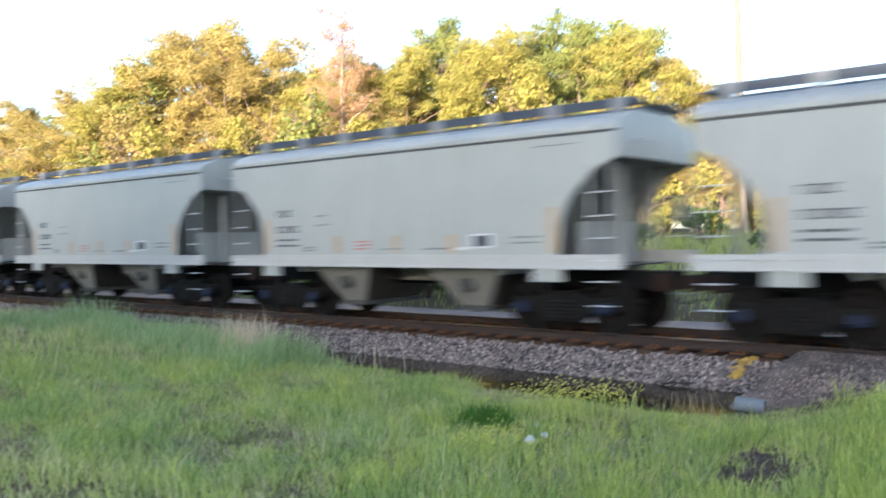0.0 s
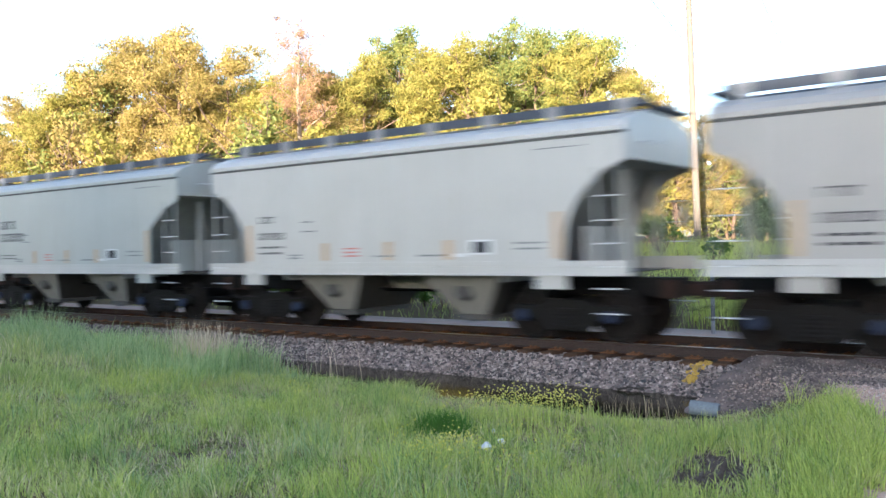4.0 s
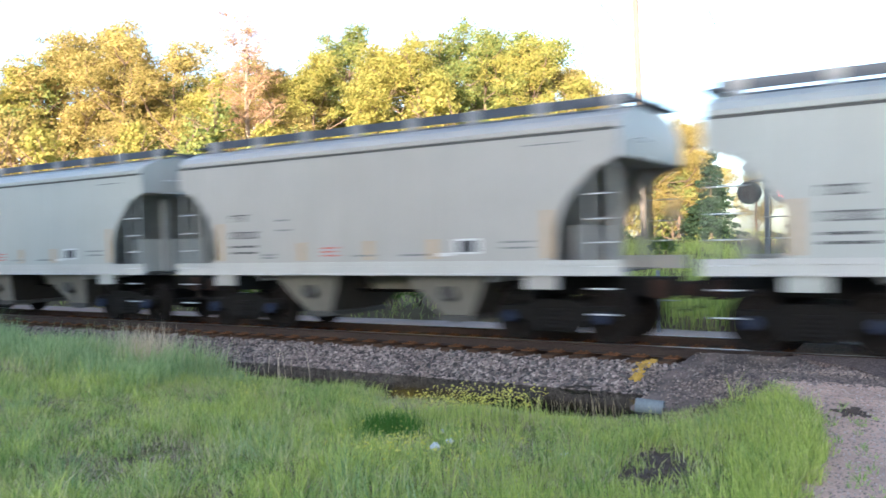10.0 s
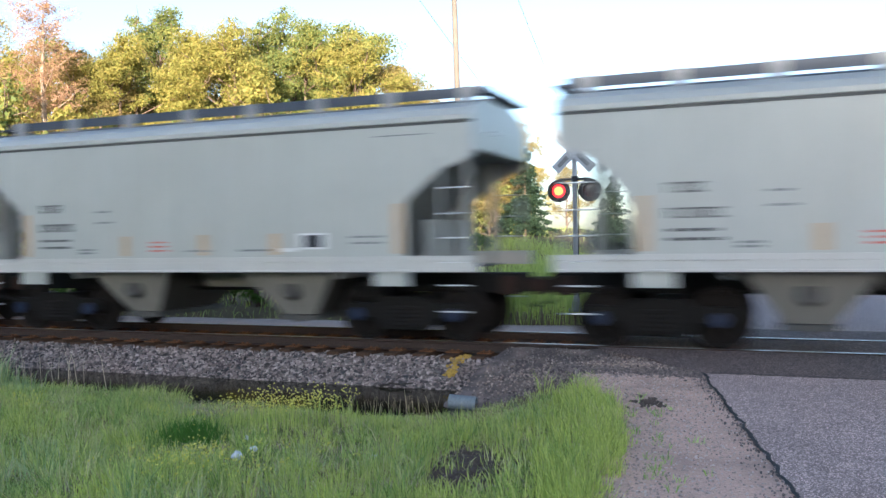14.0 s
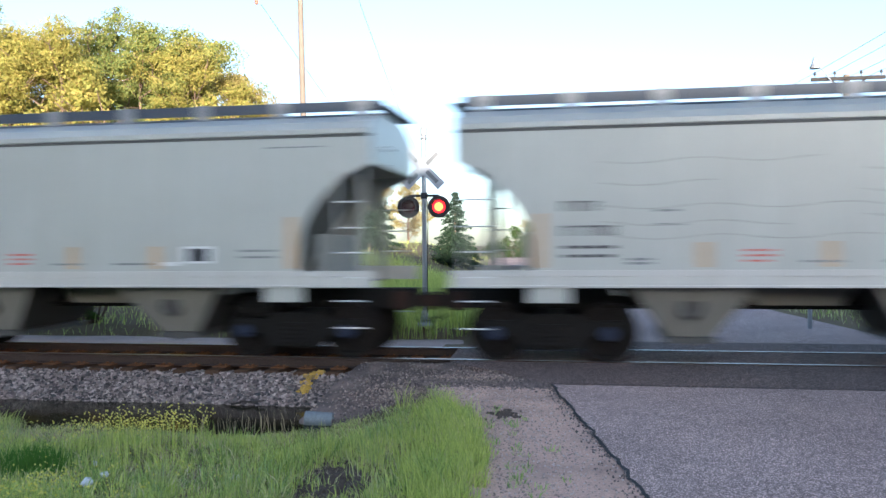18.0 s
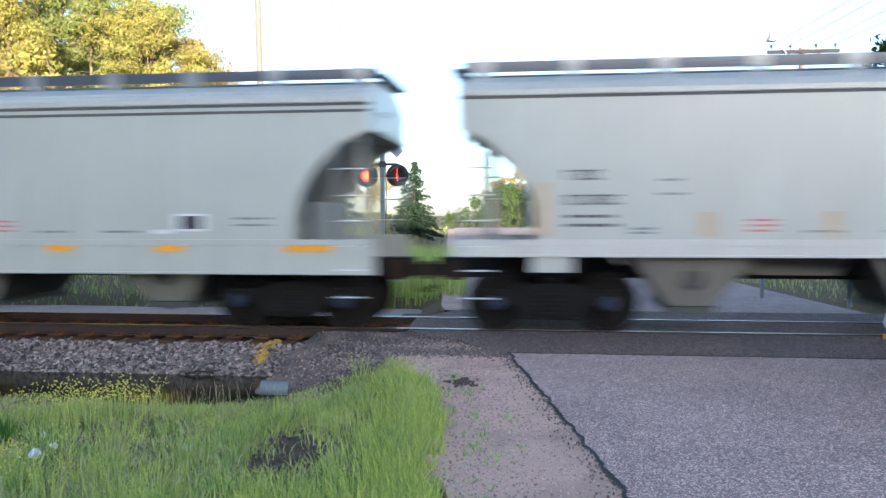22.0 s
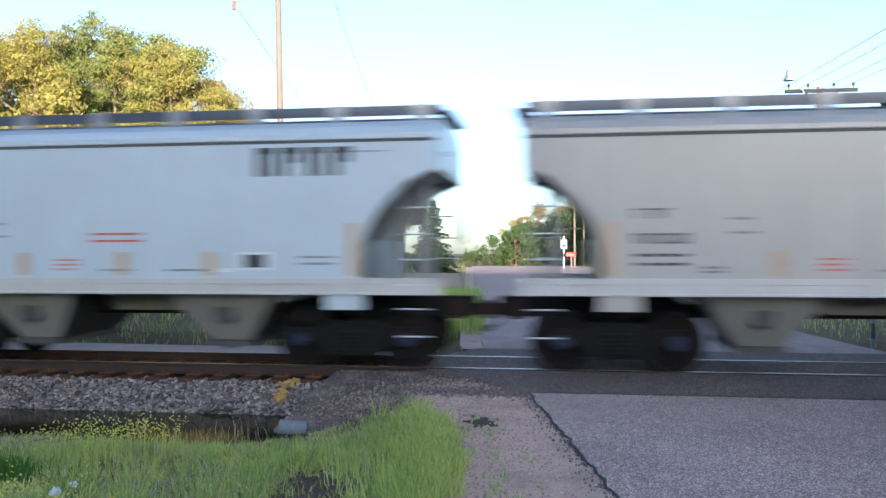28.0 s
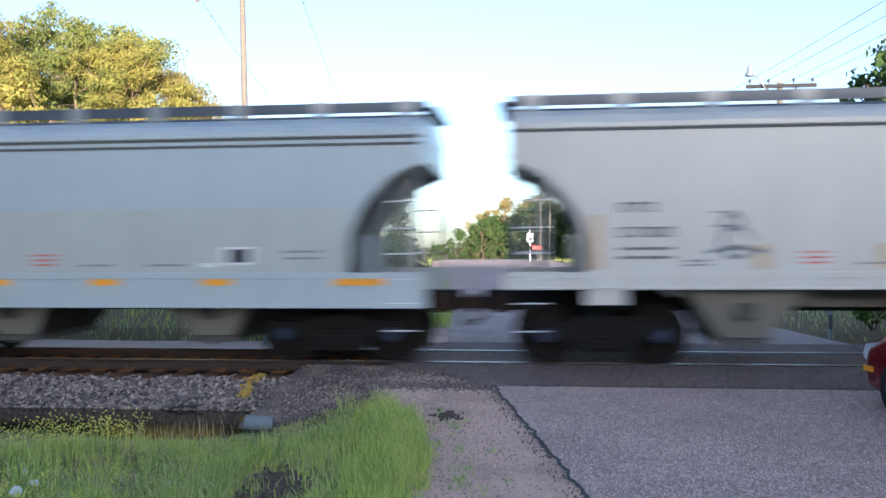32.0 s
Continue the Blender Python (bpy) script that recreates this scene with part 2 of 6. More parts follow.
M["leaf_green"] = varied("green_leaves", [(0.15, 0.205, 0.065), (0.22, 0.25, 0.07), (0.31, 0.295, 0.08)], 0.6, "Island", 0.5)
M["leaf_mid"] = varied("yellow_green_leaves", [(0.255, 0.265, 0.062), (0.33, 0.305, 0.072), (0.41, 0.325, 0.09)], 0.6, "Island", 0.5)
# a darker copy of the green leaves: the far treeline's shade is in the colour
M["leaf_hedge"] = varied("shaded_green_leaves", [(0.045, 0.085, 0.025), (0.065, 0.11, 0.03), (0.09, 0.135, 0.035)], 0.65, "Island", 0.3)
M["leaf_rust"] = varied("reddish_dead_needles", [(0.30, 0.175, 0.10), (0.38, 0.225, 0.14), (0.25, 0.165, 0.08)], 0.7, "Island", 0.2)
M["leaf_spruce"] = varied("dark_spruce_needles", [(0.012, 0.024, 0.013), (0.02, 0.038, 0.02), (0.03, 0.05, 0.026)], 0.7, "Island", 0.1)
M["leaf_brush"] = varied("brush_leaves", [(0.07, 0.13, 0.02), (0.11, 0.19, 0.03), (0.15, 0.23, 0.05)], 0.6, "Island", 0.3)
M["bark"] = mottled("brown_bark", (0.085, 0.055, 0.038), (0.20, 0.135, 0.095), 9, 1, 0.95, 0, 0.9, 0.03, (1, 1, 0.2))
M["bark_pale"] = mottled("pale_bare_bark", (0.26, 0.19, 0.13), (0.42, 0.32, 0.23), 9, 1, 0.9, 0, 0.6, 0.02, (1, 1, 0.2))
M["pole"] = mottled("weathered_pole_wood", (0.098, 0.080, 0.063), (0.19, 0.16, 0.13), 10, 1, 0.9, 0, 0.4, 0.01, (3, 3, 0.15))
M["galv"] = mottled("galvanised_post", (0.34, 0.35, 0.36), (0.50, 0.51, 0.52), 30, 3, 0.45, 0.7)
M["sign_white"] = plain("white_reflective_sheet", (0.42, 0.44, 0.47), 0.45)
M["black"] = plain("black_enamel", (0.012, 0.012, 0.014), 0.5)
M["lens_dark"] = plain("dark_red_lens", (0.05, 0.006, 0.010), 0.15)
M["lens_lit"] = glowing("lit_red_lens", (1.0, 0.010, 0.014), 1.2)
M["lens_core"] = glowing("lit_lens_core", (1.0, 0.22, 0.03), 1.6)
M["glass_ins"] = plain("glazed_insulator", (0.30, 0.16, 0.12), 0.25)
M["wire"] = plain("weathered_wire", (0.07, 0.072, 0.078), 0.8)
M["car_red"] = plain("dark_red_car_paint", (0.16, 0.008, 0.014), 0.18)
M["rubber"] = plain("black_rubber", (0.012, 0.012, 0.012), 0.8)
M["alloy"] = plain("silver_alloy", (0.55, 0.56, 0.57), 0.3, 0.8)
M["lampglass"] = plain("clear_lamp_glass", (0.6, 0.6, 0.62), 0.1)
M["concrete"] = mottled("pale_blue_grey_pipe", (0.14, 0.165, 0.185), (0.24, 0.275, 0.30), 30, 4, 0.7)
M["litter"] = plain("white_plastic_litter", (0.75, 0.76, 0.78), 0.5)
M["flag"] = plain("yellow_marker_flag", (0.85, 0.55, 0.02), 0.5)
M["stick"] = mottled("wet_dark_wood", (0.02, 0.016, 0.012), (0.06, 0.05, 0.04), 20, 3, 0.8)
M["orange_plastic"] = plain("orange_plastic", (0.75, 0.16, 0.03), 0.5)
M["mailbox_red"] = plain("red_mailbox", (0.6, 0.05, 0.03), 0.5)


def _water(nt, b):
    n = noise_tex(nt, 3.5, 3)
    nt.links.new(ramp(nt, noise_tex(nt, 1.3, 3), [(0.3, (0.018, 0.017, 0.007)), (0.7, (0.034, 0.030, 0.012))]), b.inputs["Base Color"])
    b.inputs["IOR"].default_value = 1.30
    b.inputs["Specular IOR Level"].default_value = 0.28
    bump(nt, b, n, 0.12, 0.03)


M["water"] = node_material("brown_ditch_water", _water, 0.10)


def _glass(nt, b):
    b.inputs["Base Color"].default_value = (0.04, 0.05, 0.055, 1)
    b.inputs["Coat Weight"].default_value = 0.6


M["car_glass"] = node_material("tinted_car_glass", _glass, 0.06)


# ---- mesh helpers ----
def part(name, bm, material, parent=None, label="", smooth=False, bevel=0.0):
    """Links a bmesh as one mesh object, under a thing or a part."""
    if bevel:
        bmesh.ops.bevel(bm, geom=list(bm.edges), offset=bevel, segments=1, affect='EDGES', clamp_overlap=True)
    me = bpy.data.meshes.new(name)
    bm.to_mesh(me)
    bm.free()
    me.materials.append(material)
    if smooth:
        me.polygons.foreach_set("use_smooth", [True] * len(me.polygons))
    ob = new(name, me)
    if parent is not None:
        ob.parent = parent
    if label:
        ob["label"] = label
    return ob


def again(name, mesh, parent, m=None):
    """One more object on a mesh that already stands."""
    ob = new(name, mesh)
    ob.parent = parent
    if m is not None:
        ob.matrix_basis = m
    return ob


def raw(name, verts, faces, material, parent=None, smooth=False):
    me = bpy.data.meshes.new(name)
    me.from_pydata(verts, [], faces)
    me.materials.append(material)
    if smooth:
        me.polygons.foreach_set("use_smooth", [True] * len(me.polygons))
    me.update()
    ob = new(name, me)
    if parent is not None:
        ob.parent = parent
    return ob


def thing(name, label, category, group="", kind="", m=None):
    ob = new(name)
    ob.empty_display_size = 0.2
    tagged(ob, label, category, group, kind)
    if m is not None:
        ob.matrix_world = m
    return ob


def box(bm, x0, x1, y0, y1, z0, z1, m=None):
    vs = [bm.verts.new((x, y, z)) for z in (z0, z1) for y in (y0, y1) for x in (x0, x1)]
    for f in ((0, 2, 3, 1), (4, 5, 7, 6), (0, 1, 5, 4), (2, 6, 7, 3), (0, 4, 6, 2), (1, 3, 7, 5)):
        bm.faces.new([vs[i] for i in f])
    if m is not None:
        bmesh.ops.transform(bm, matrix=m, verts=vs)
    return bm


def tube(bm, p0, p1, r0, r1=None, n=8, caps=True):
    p0, p1 = Vector(p0), Vector(p1)
    r1 = r0 if r1 is None else r1
    d = (p1 - p0).normalized()
    u = d.orthogonal().normalized()
    w = d.cross(u)
    rings = []
    for p, r in ((p0, r0), (p1, r1)):
        rings.append([bm.verts.new(p + (u * math.cos(k * math.tau / n) + w * math.sin(k * math.tau / n)) * r) for k in range(n)])
    for k in range(n):
        bm.faces.new((rings[0][k], rings[0][(k + 1) % n], rings[1][(k + 1) % n], rings[1][k]))
    if caps:
        bm.faces.new(rings[0][::-1])
        bm.faces.new(rings[1])
    return bm


def bent(bm, pts, r, n=6):
    """A tube of one piece along a bent line."""
    pts = [Vector(q) for q in pts]
    u, prev = None, None
    for k, q in enumerate(pts):
        d = (pts[min(k + 1, len(pts) - 1)] - pts[max(k - 1, 0)]).normalized()
        u = d.orthogonal().normalized() if u is None else (u - d * u.dot(d)).normalized()
        w = d.cross(u)
        ring = [bm.verts.new(q + (u * math.cos(i * math.tau / n) + w * math.sin(i * math.tau / n)) * r) for i in range(n)]
        if prev:
            for i in range(n):
                bm.faces.new((prev[i], prev[(i + 1) % n], ring[(i + 1) % n], ring[i]))
        else:
            bm.faces.new(ring[::-1])
        prev = ring
    bm.faces.new(prev)
    return bm


def lathe(bm, prof, n=20, m=None):
    """Turns (radius, height) rows round z."""
    rings = [[bm.verts.new((r * math.cos(k * math.tau / n), r * math.sin(k * math.tau / n), z)) for k in range(n)] for r, z in prof]
    for a, b in zip(rings, rings[1:]):
        for k in range(n):
            bm.faces.new((a[k], a[(k + 1) % n], b[(k + 1) % n], b[k]))
    bm.faces.new(rings[0][::-1])
    bm.faces.new(rings[-1])
    if m is not None:
        bmesh.ops.transform(bm, matrix=m, verts=[v for r in rings for v in r])
    return bm


def extrude_xz(bm, poly, y0, y1):
    """A plate: the outline (x, z) between two y."""
    a = [bm.verts.new((x, y0, z)) for x, z in poly]
    b = [bm.verts.new((x, y1, z)) for x, z in poly]
    n = len(poly)
    bm.faces.new(a)
    bm.faces.new(b[::-1])
    for k in range(n):
        bm.faces.new((a[k], b[k], b[(k + 1) % n], a[(k + 1) % n]))
    bmesh.ops.recalc_face_normals(bm, faces=bm.faces)
    return bm


def extrude_yz(bm, poly, x0, x1):
    a = [bm.verts.new((x0, y, z)) for y, z in poly]
    b = [bm.verts.new((x1, y, z)) for y, z in poly]
    n = len(poly)
    bm.faces.new(a)
    bm.faces.new(b[::-1])
    for k in range(n):
        bm.faces.new((a[k], b[k], b[(k + 1) % n], a[(k + 1) % n]))
    bmesh.ops.recalc_face_normals(bm, faces=bm.faces)
    return bm


def B():
    return bmesh.new()


# ---- ground: one sheet with the ditch, the field, the unseen rise added behind and the far crest ----
def step(a, b, v):
    t = min(1.0, max(0.0, (v - a) / (b - a)))
    return t * t * (3 - 2 * t)


def road_left(y):
    """The x of the road's left edge."""
    if y < 11:
        return -0.6 - (y - 11) * 0.2
    if y < 17:
        return -0.6 - (y - 11) * 0.2
    return -1.8 - (y - 17) * 0.115


def road_right(y):
    return road_left(y) + 7.4 + 0.02 * max(0, y - 30)


def road_z(y):
    return -0.03 + 0.85 * step(24, 62, y) - 3.0 * step(62, 130, y) - 0.10 * step(10.5, 4, y)


def ground_z(x, y):
    l, r = road_left(y), road_right(y)
    off = max(l - x, x - r)
    base = road_z(y) - 0.03
    z = base
    if y < 17:
        left = step(0.5, 3.2, l - x)
        field = -0.40 + 0.12 * step(-10, -14, x) + 0.07 * noise.noise((x * 0.35, y * 0.35, 0.0)) + 0.04 * noise.noise((x * 1.1, y * 1.1, 4.0)) - 0.17 * step(8.3, 10.3, y) * step(-14, -10, x)
        field += 0.95 * math.exp(-(((x + 18.5) / 4.5) ** 2 + ((y - 5.0) / 2.6) ** 2))
        field += 0.12 * step(8.5, 4.5, y)
        z = base + (field - base) * left
        # the ditch along the ballast, closed off by the fill at the culvert
        c = 11.35 - 1.02 * math.exp(-((x + 4.75) / 0.85) ** 2)
        d = (math.exp(-((y - c) / 0.52) ** 2) if y < c else 1.0) * step(-3.2, -4.1, x)
        z += (-0.98 - z) * d
        if x > r:
            z = base - 0.25 * step(0.5, 3.0, x - r)
        if y > 12.6:
            z = -0.98 if not (-3.2 < x < 6.4) else -0.20
    else:
        bank = step(18.0, 33.0, y) * step(1.0, 6.0, l - x) * (1.25 + 0.15 * noise.noise((x * 0.2, y * 0.2, 2.0)))
        far = 0.25 * step(1.0, 9.0, x - r) * noise.noise((x * 0.1, y * 0.1, 7.0))
        near = -0.40 * step(19.3, 18.6, y) * step(0.3, 1.5, off)
        z = base - 0.06 * step(0.0, 1.0, off) + bank + far + near
    # an unseen rise added behind, which keeps the evening sun off the track
    if y < -50:
        z += 17.8 * step(-55, -110, y) + 0.5 * noise.noise((x * 0.05, y * 0.05, 9.0))
    return z


def spread(lo, hi, fine, far, grow=1.22):
    """Coordinates that are fine between lo and hi and grow coarser out to far."""
    c = list(np.arange(lo, hi + 1e-6, fine))
    s, v = fine, hi
    while v < far:
        s *= grow
        v += s
        c.append(v)
    s, v = fine, lo
    while v > -far:
        s *= grow
        v -= s
        c.insert(0, v)
    return c


def build_ground():
    xs, ys = spread(-24, 6, 0.28, 2600), spread(2, 19, 0.22, 2600)
    verts = [(x, y, ground_z(x, y)) for y in ys for x in xs]
    n = len(xs)
    faces = [(j * n + i, j * n + i + 1, (j + 1) * n + i + 1, (j + 1) * n + i) for j in range(len(ys) - 1) for i in range(n - 1)]
    ob = raw("ground", verts, faces, M["soil"], None, True)
    tagged(ob, "grassy brown soil falling to a wet ditch beside the track", "ground", kind="structure")


build_ground()


def sheet(name, label, category, edge, ys, mat, lift, cols=6, under=0.0):
    """A strip of paving between edge(y) = (left, right), with a thickness."""
    verts, faces = [], []
    for y in ys:
        a, b = edge(y)
        for k in range(cols + 1):
            x = a + (b - a) * k / cols
            verts.append((x, y, road_z(y) + lift))
    n = cols + 1
    for j in range(len(ys) - 1):
        for k in range(cols):
            faces.append((j * n + k, j * n + k + 1, (j + 1) * n + k + 1, (j + 1) * n + k))
    top = len(verts)
    verts += [(x, y, z - 0.09) for x, y, z in verts]
    for j in range(len(ys) - 1):
        for k in (0, cols):
            a, b = j * n + k, (j + 1) * n + k
            faces.append((a, b, top + b, top + a) if k == 0 else (b, a, top + a, top + b))
    ob = raw(name, verts, faces, mat)
    tagged(ob, label, category, kind="structure")
    return ob


def wob(y, s):
    return 0.05 * noise.noise((y * 1.7, s, 0)) + 0.03 * noise.noise((y * 5.1, s, 3))


sheet("road", "grey worn asphalt road with coarse grain", "road", lambda y: (road_left(y) + wob(y, 1), road_right(y)), list(np.arange(-20, 11.21, 0.35)), M["asphalt"], 0.012)
sheet("road_beyond", "grey asphalt road climbing to a crest beyond the track", "road", lambda y: (road_left(y), road_right(y)), list(np.arange(16.2, 30, 0.6)) + list(np.arange(30, 140, 2.5)), M["asphalt"], 0.012)
sheet("gravel_shoulder", "sandy gravel shoulder beside the asphalt", "shoulder", lambda y: (road_left(y) - 1.45 - 0.2 * noise.noise((y * 0.8, 0, 0)) - 0.1 * noise.noise((y * 3.1, 2, 0)) + 0.20 * step(8, 5, y), road_left(y) + 0.02 + wob(y, 1)), list(np.arange(-8, 11.2, 0.25)), M["gravel"], 0.0, 8)
sheet("gravel_shoulder_beyond", "sandy gravel shoulder of the road beyond the track", "shoulder", lambda y: (road_left(y) - 0.45, road_left(y)), list(np.arange(16.2, 60, 1.0)), M["gravel"], -0.004, 3)


def tar_seam(name, pts, w):
    bm = B()
    prev = None
    for (x, y) in pts:
        z = road_z(y) + 0.022
        cur = [bm.verts.new((x + dx, y + dy, z)) for dx, dy in w]
        if prev:
            bm.faces.new((prev[0], prev[1], cur[1], cur[0]))
        prev = cur
    ob = part(name, bm, M["tar"])
    tagged(ob, "black tar seam in the asphalt", "seam", kind="structure")


tar_seam("tar_seam", [(x, 11.17 + 0.03 * noise.noise((x * 2, 0, 0))) for x in np.arange(-0.55, 6.6, 0.2)], ((0, -0.014), (0, 0.016)))


def build_edge_seam():
    """The broken asphalt edge: a black strip of uneven width."""
    bm = B()
    prev = None
    for y in np.arange(3.0, 11.2, 0.06):
        x, z = road_left(y) + wob(y, 1), road_z(y) + 0.020
        a = x - 0.012 - 0.018 * abs(noise.noise((y * 3.3, 8.0, 0))) - 0.02 * noise.noise((y * 11, 8.0, 0))
        b = x + 0.014 + 0.015 * abs(noise.noise((y * 4.1, 2.0, 0))) + 0.02 * noise.noise((y * 13, 5.0, 0))
        cur = [bm.verts.new((a, y, z - 0.008)), bm.verts.new((b, y, z))]
        if prev:
            bm.faces.new((prev[0], prev[1], cur[1], cur[0]))
        prev = cur
    tagged(part("road_edge", bm, M["tar"]), "black broken edge of the asphalt", "road edge", kind="structure")


build_edge_seam()


def build_crossing():
    """Dark asphalt fill at the crossing: near apron, fill between the rails, far apron."""
    base = thing("crossing_pavement", "dark asphalt fill of the level crossing, flush with the rails", "crossing", kind="structure")

    def slab(poly, z0, z1, name):
        bm = B()
        a = [bm.verts.new((x, y, z0)) for x, y in poly]
        b = [bm.verts.new((x, y, z1)) for x, y in poly]
        bm.faces.new(b)
        for k in range(len(poly)):
            bm.faces.new((a[k], a[(k + 1) % len(poly)], b[(k + 1) % len(poly)], b[k]))
        bmesh.ops.recalc_face_normals(bm, faces=bm.faces)
        part(name, bm, M["asphalt_new"], base)
    near = [(-0.62, 11.18), (6.8, 11.18), (6.6, 13.22), (-2.3, 13.22), (-1.9, 12.6), (-1.35, 12.2), (-1.1, 11.7)]
    slab(near, -0.25, -0.016, "apron")
    slab([(-2.35, 13.42), (6.5, 13.42), (6.4, 14.70), (-2.4, 14.70)], -0.25, -0.012, "infill")
    slab([(-2.4, 14.90), (6.4, 14.90), (6.0, 16.25), (-1.75, 16.25)], -0.25, -0.02, "apron")


build_crossing()


def apron_z(x, y):
    s = step(-1.2, -3.4, x)
    z = -0.05 - 0.10 * step(13.2, 12.6, y) * s - 0.36 * step(12.8, 10.9, y) * s + 0.030 * noise.noise((x * 3, y * 3, 1)) + 0.018 * noise.noise((x * 9, y * 9, 5))
    return z - 0.6 * step(-3.75, -4.45, x + (12.6 - y) * 0.10) - 0.35 * step(11.0, 10.2, y)


def build_dirt_apron():
    """The slope of dark crumbled asphalt and gravel from the crossing down to the ditch and the grass."""
    verts, faces = [], []
    xs, ys = np.arange(-4.9, -0.3, 0.14), np.arange(10.2, 13.21, 0.14)
    for y in ys:
        for x in xs:
            verts.append((x, y, apron_z(x, y)))
    n = len(xs)
    faces = [(j * n + i, j * n + i + 1, (j + 1) * n + i + 1, (j + 1) * n + i) for j in range(len(ys) - 1) for i in range(n - 1)]
    ob = raw("crumbled_shoulder", verts, faces, M["asphalt_crumbled"], None, True)
    tagged(ob, "dark crumbled asphalt and gravel sloping to the ditch", "shoulder", kind="structure")


M["asphalt_crumbled"] = mottled("crumbled_asphalt", (0.06, 0.049, 0.046), (0.19, 0.15, 0.135), 30, 1.6, 0.95, 0, 0.9, 0.03, (1, 1, 1), (0.34, 0.26, 0.22), 0.85)
build_dirt_apron()

bm = B()
vs = [bm.verts.new(p) for p in ((-60, 9.0, -0.57), (-3.3, 9.0, -0.57), (-3.3, 12.9, -0.57), (-60, 12.9, -0.57))]
bm.faces.new(vs)
tagged(part("ditch_water", bm, M["water"]), "still brown water in the ditch along the ballast", "water", kind="structure")


# ---- track ----
TRACK_Y, NEAR_RAIL, FAR_RAIL = 14.05, 13.30, 14.80


def build_track():
    track = thing("railway_track", "single railway track on grey ballast, rusty rails with bright heads", "track", kind="structure")
    prof = [(-0.036, 0), (0.036, 0), (0.036, -0.035), (0.010, -0.05), (0.010, -0.145), (0.07, -0.16), (0.07, -0.172), (-0.07, -0.172), (-0.07, -0.16), (-0.010, -0.145), (-0.010, -0.05), (-0.036, -0.035)]
    for y in (NEAR_RAIL, FAR_RAIL):
        bm = B()
        extrude_yz(bm, prof, -420, 300)
        for f in bm.faces:
            if f.normal.z > 0.9 and f.calc_center_median().z > -0.01:
                f.material_index = 1
        rail = part("rail", bm, M["rail_side"], track)
        rail.data.materials.append(M["rail_top"])
        rail.location.y = y
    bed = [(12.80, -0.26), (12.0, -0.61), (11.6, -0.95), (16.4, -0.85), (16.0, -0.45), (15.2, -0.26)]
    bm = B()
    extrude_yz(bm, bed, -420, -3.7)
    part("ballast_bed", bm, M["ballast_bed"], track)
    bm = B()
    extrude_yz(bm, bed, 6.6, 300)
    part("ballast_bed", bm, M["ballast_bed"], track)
    # ties with their plates
    bm = B()
    box(bm, -0.115, 0.115, -1.28, 1.28, -0.34, -0.165)
    tie = part("tie", bm, M["tie"], track, bevel=0.012)
    bm = B()
    box(bm, -0.12, 0.12, -0.24, 0.22, -0.168, -0.150)
    for sx in (-0.05, 0.05):
        for sy in (-0.085, 0.085):
            box(bm, sx - 0.015, sx + 0.015, sy - 0.02, sy + 0.02, -0.152, -0.125)
    plate = part("tie_plate", bm, M["plate"], track)
    tie.location = (-2.6, TRACK_Y, 0)
    plate.location = (-2.6, NEAR_RAIL, 0)
    rnd = random.Random(4)
    for k in range(1, 95):
        x = -2.6 - 0.51 * k + rnd.uniform(-0.03, 0.03)
        again("tie", tie.data, track, pose(x, TRACK_Y + rnd.uniform(-0.04, 0.04), rnd.uniform(-0.012, 0.006), 0, 0, rnd.uniform(-1.2, 1.2)))
        again("tie_plate", plate.data, track, pose(x, NEAR_RAIL, 0))
    for k in range(0, 40):
        again("tie_plate", plate.data, track, pose(-2.6 - 0.51 * k, FAR_RAIL, 0))
    for k in range(0, 24):
        again("tie", tie.data, track, pose(6.9 + 0.51 * k, TRACK_Y, 0))
    return track


track = build_track()


def scatter_stones(name, count, place, size, mat, label, seed, kind="stuff"):
    """Angular broken stones in one mesh; place(rnd) gives x, y, z."""
    rnd = np.random.RandomState(seed)
    cube = np.array([(x, y, z) for z in (-1, 1) for y in (-1, 1) for x in (-1, 1)], float)
    quads = np.array([(0, 2, 3, 1), (4, 5, 7, 6), (0, 1, 5, 4), (2, 6, 7, 3), (0, 4, 6, 2), (1, 3, 7, 5)])
    V, F = np.zeros((count * 8, 3)), np.zeros((count * 6, 4), int)
    for i in range(count):
        p = place(rnd)
        s = size * rnd.uniform(0.55, 1.25) * rnd.uniform(0.6, 1.1, 3)
        q = cube * s + rnd.uniform(-0.38, 0.38, (8, 3)) * s
        a, b = rnd.uniform(0, 6.28), rnd.uniform(-0.8, 0.8)
        ca, sa, cb, sb = math.cos(a), math.sin(a), math.cos(b), math.sin(b)
        q = q @ np.array([[1, 0, 0], [0, cb, sb], [0, -sb, cb]]) @ np.array([[ca, sa, 0], [-sa, ca, 0], [0, 0, 1]])
        V[i * 8:i * 8 + 8] = q + p
        F[i * 6:i * 6 + 6] = quads + i * 8
    ob = raw(name, V.tolist(), F.tolist(), mat)
    tagged(ob, label, "ballast", kind=kind)
    return ob


def shoulder_z(y):
    return -0.245 - max(0.0, 12.78 - y) * 0.47


def on_shoulder(rnd):
    x = -3.95 - 30 * rnd.uniform() ** 1.4 + 0.25 * (rnd.uniform() ** 6)
    y = 12.0 + 0.84 * rnd.uniform() ** 1.05
    if rnd.uniform() < 0.10:
        return np.array((x, rnd.uniform(12.8, 13.2), -0.265 + 0.02 * rnd.uniform()))
    return np.array((x, y, shoulder_z(y) + rnd.uniform(-0.01, 0.025)))


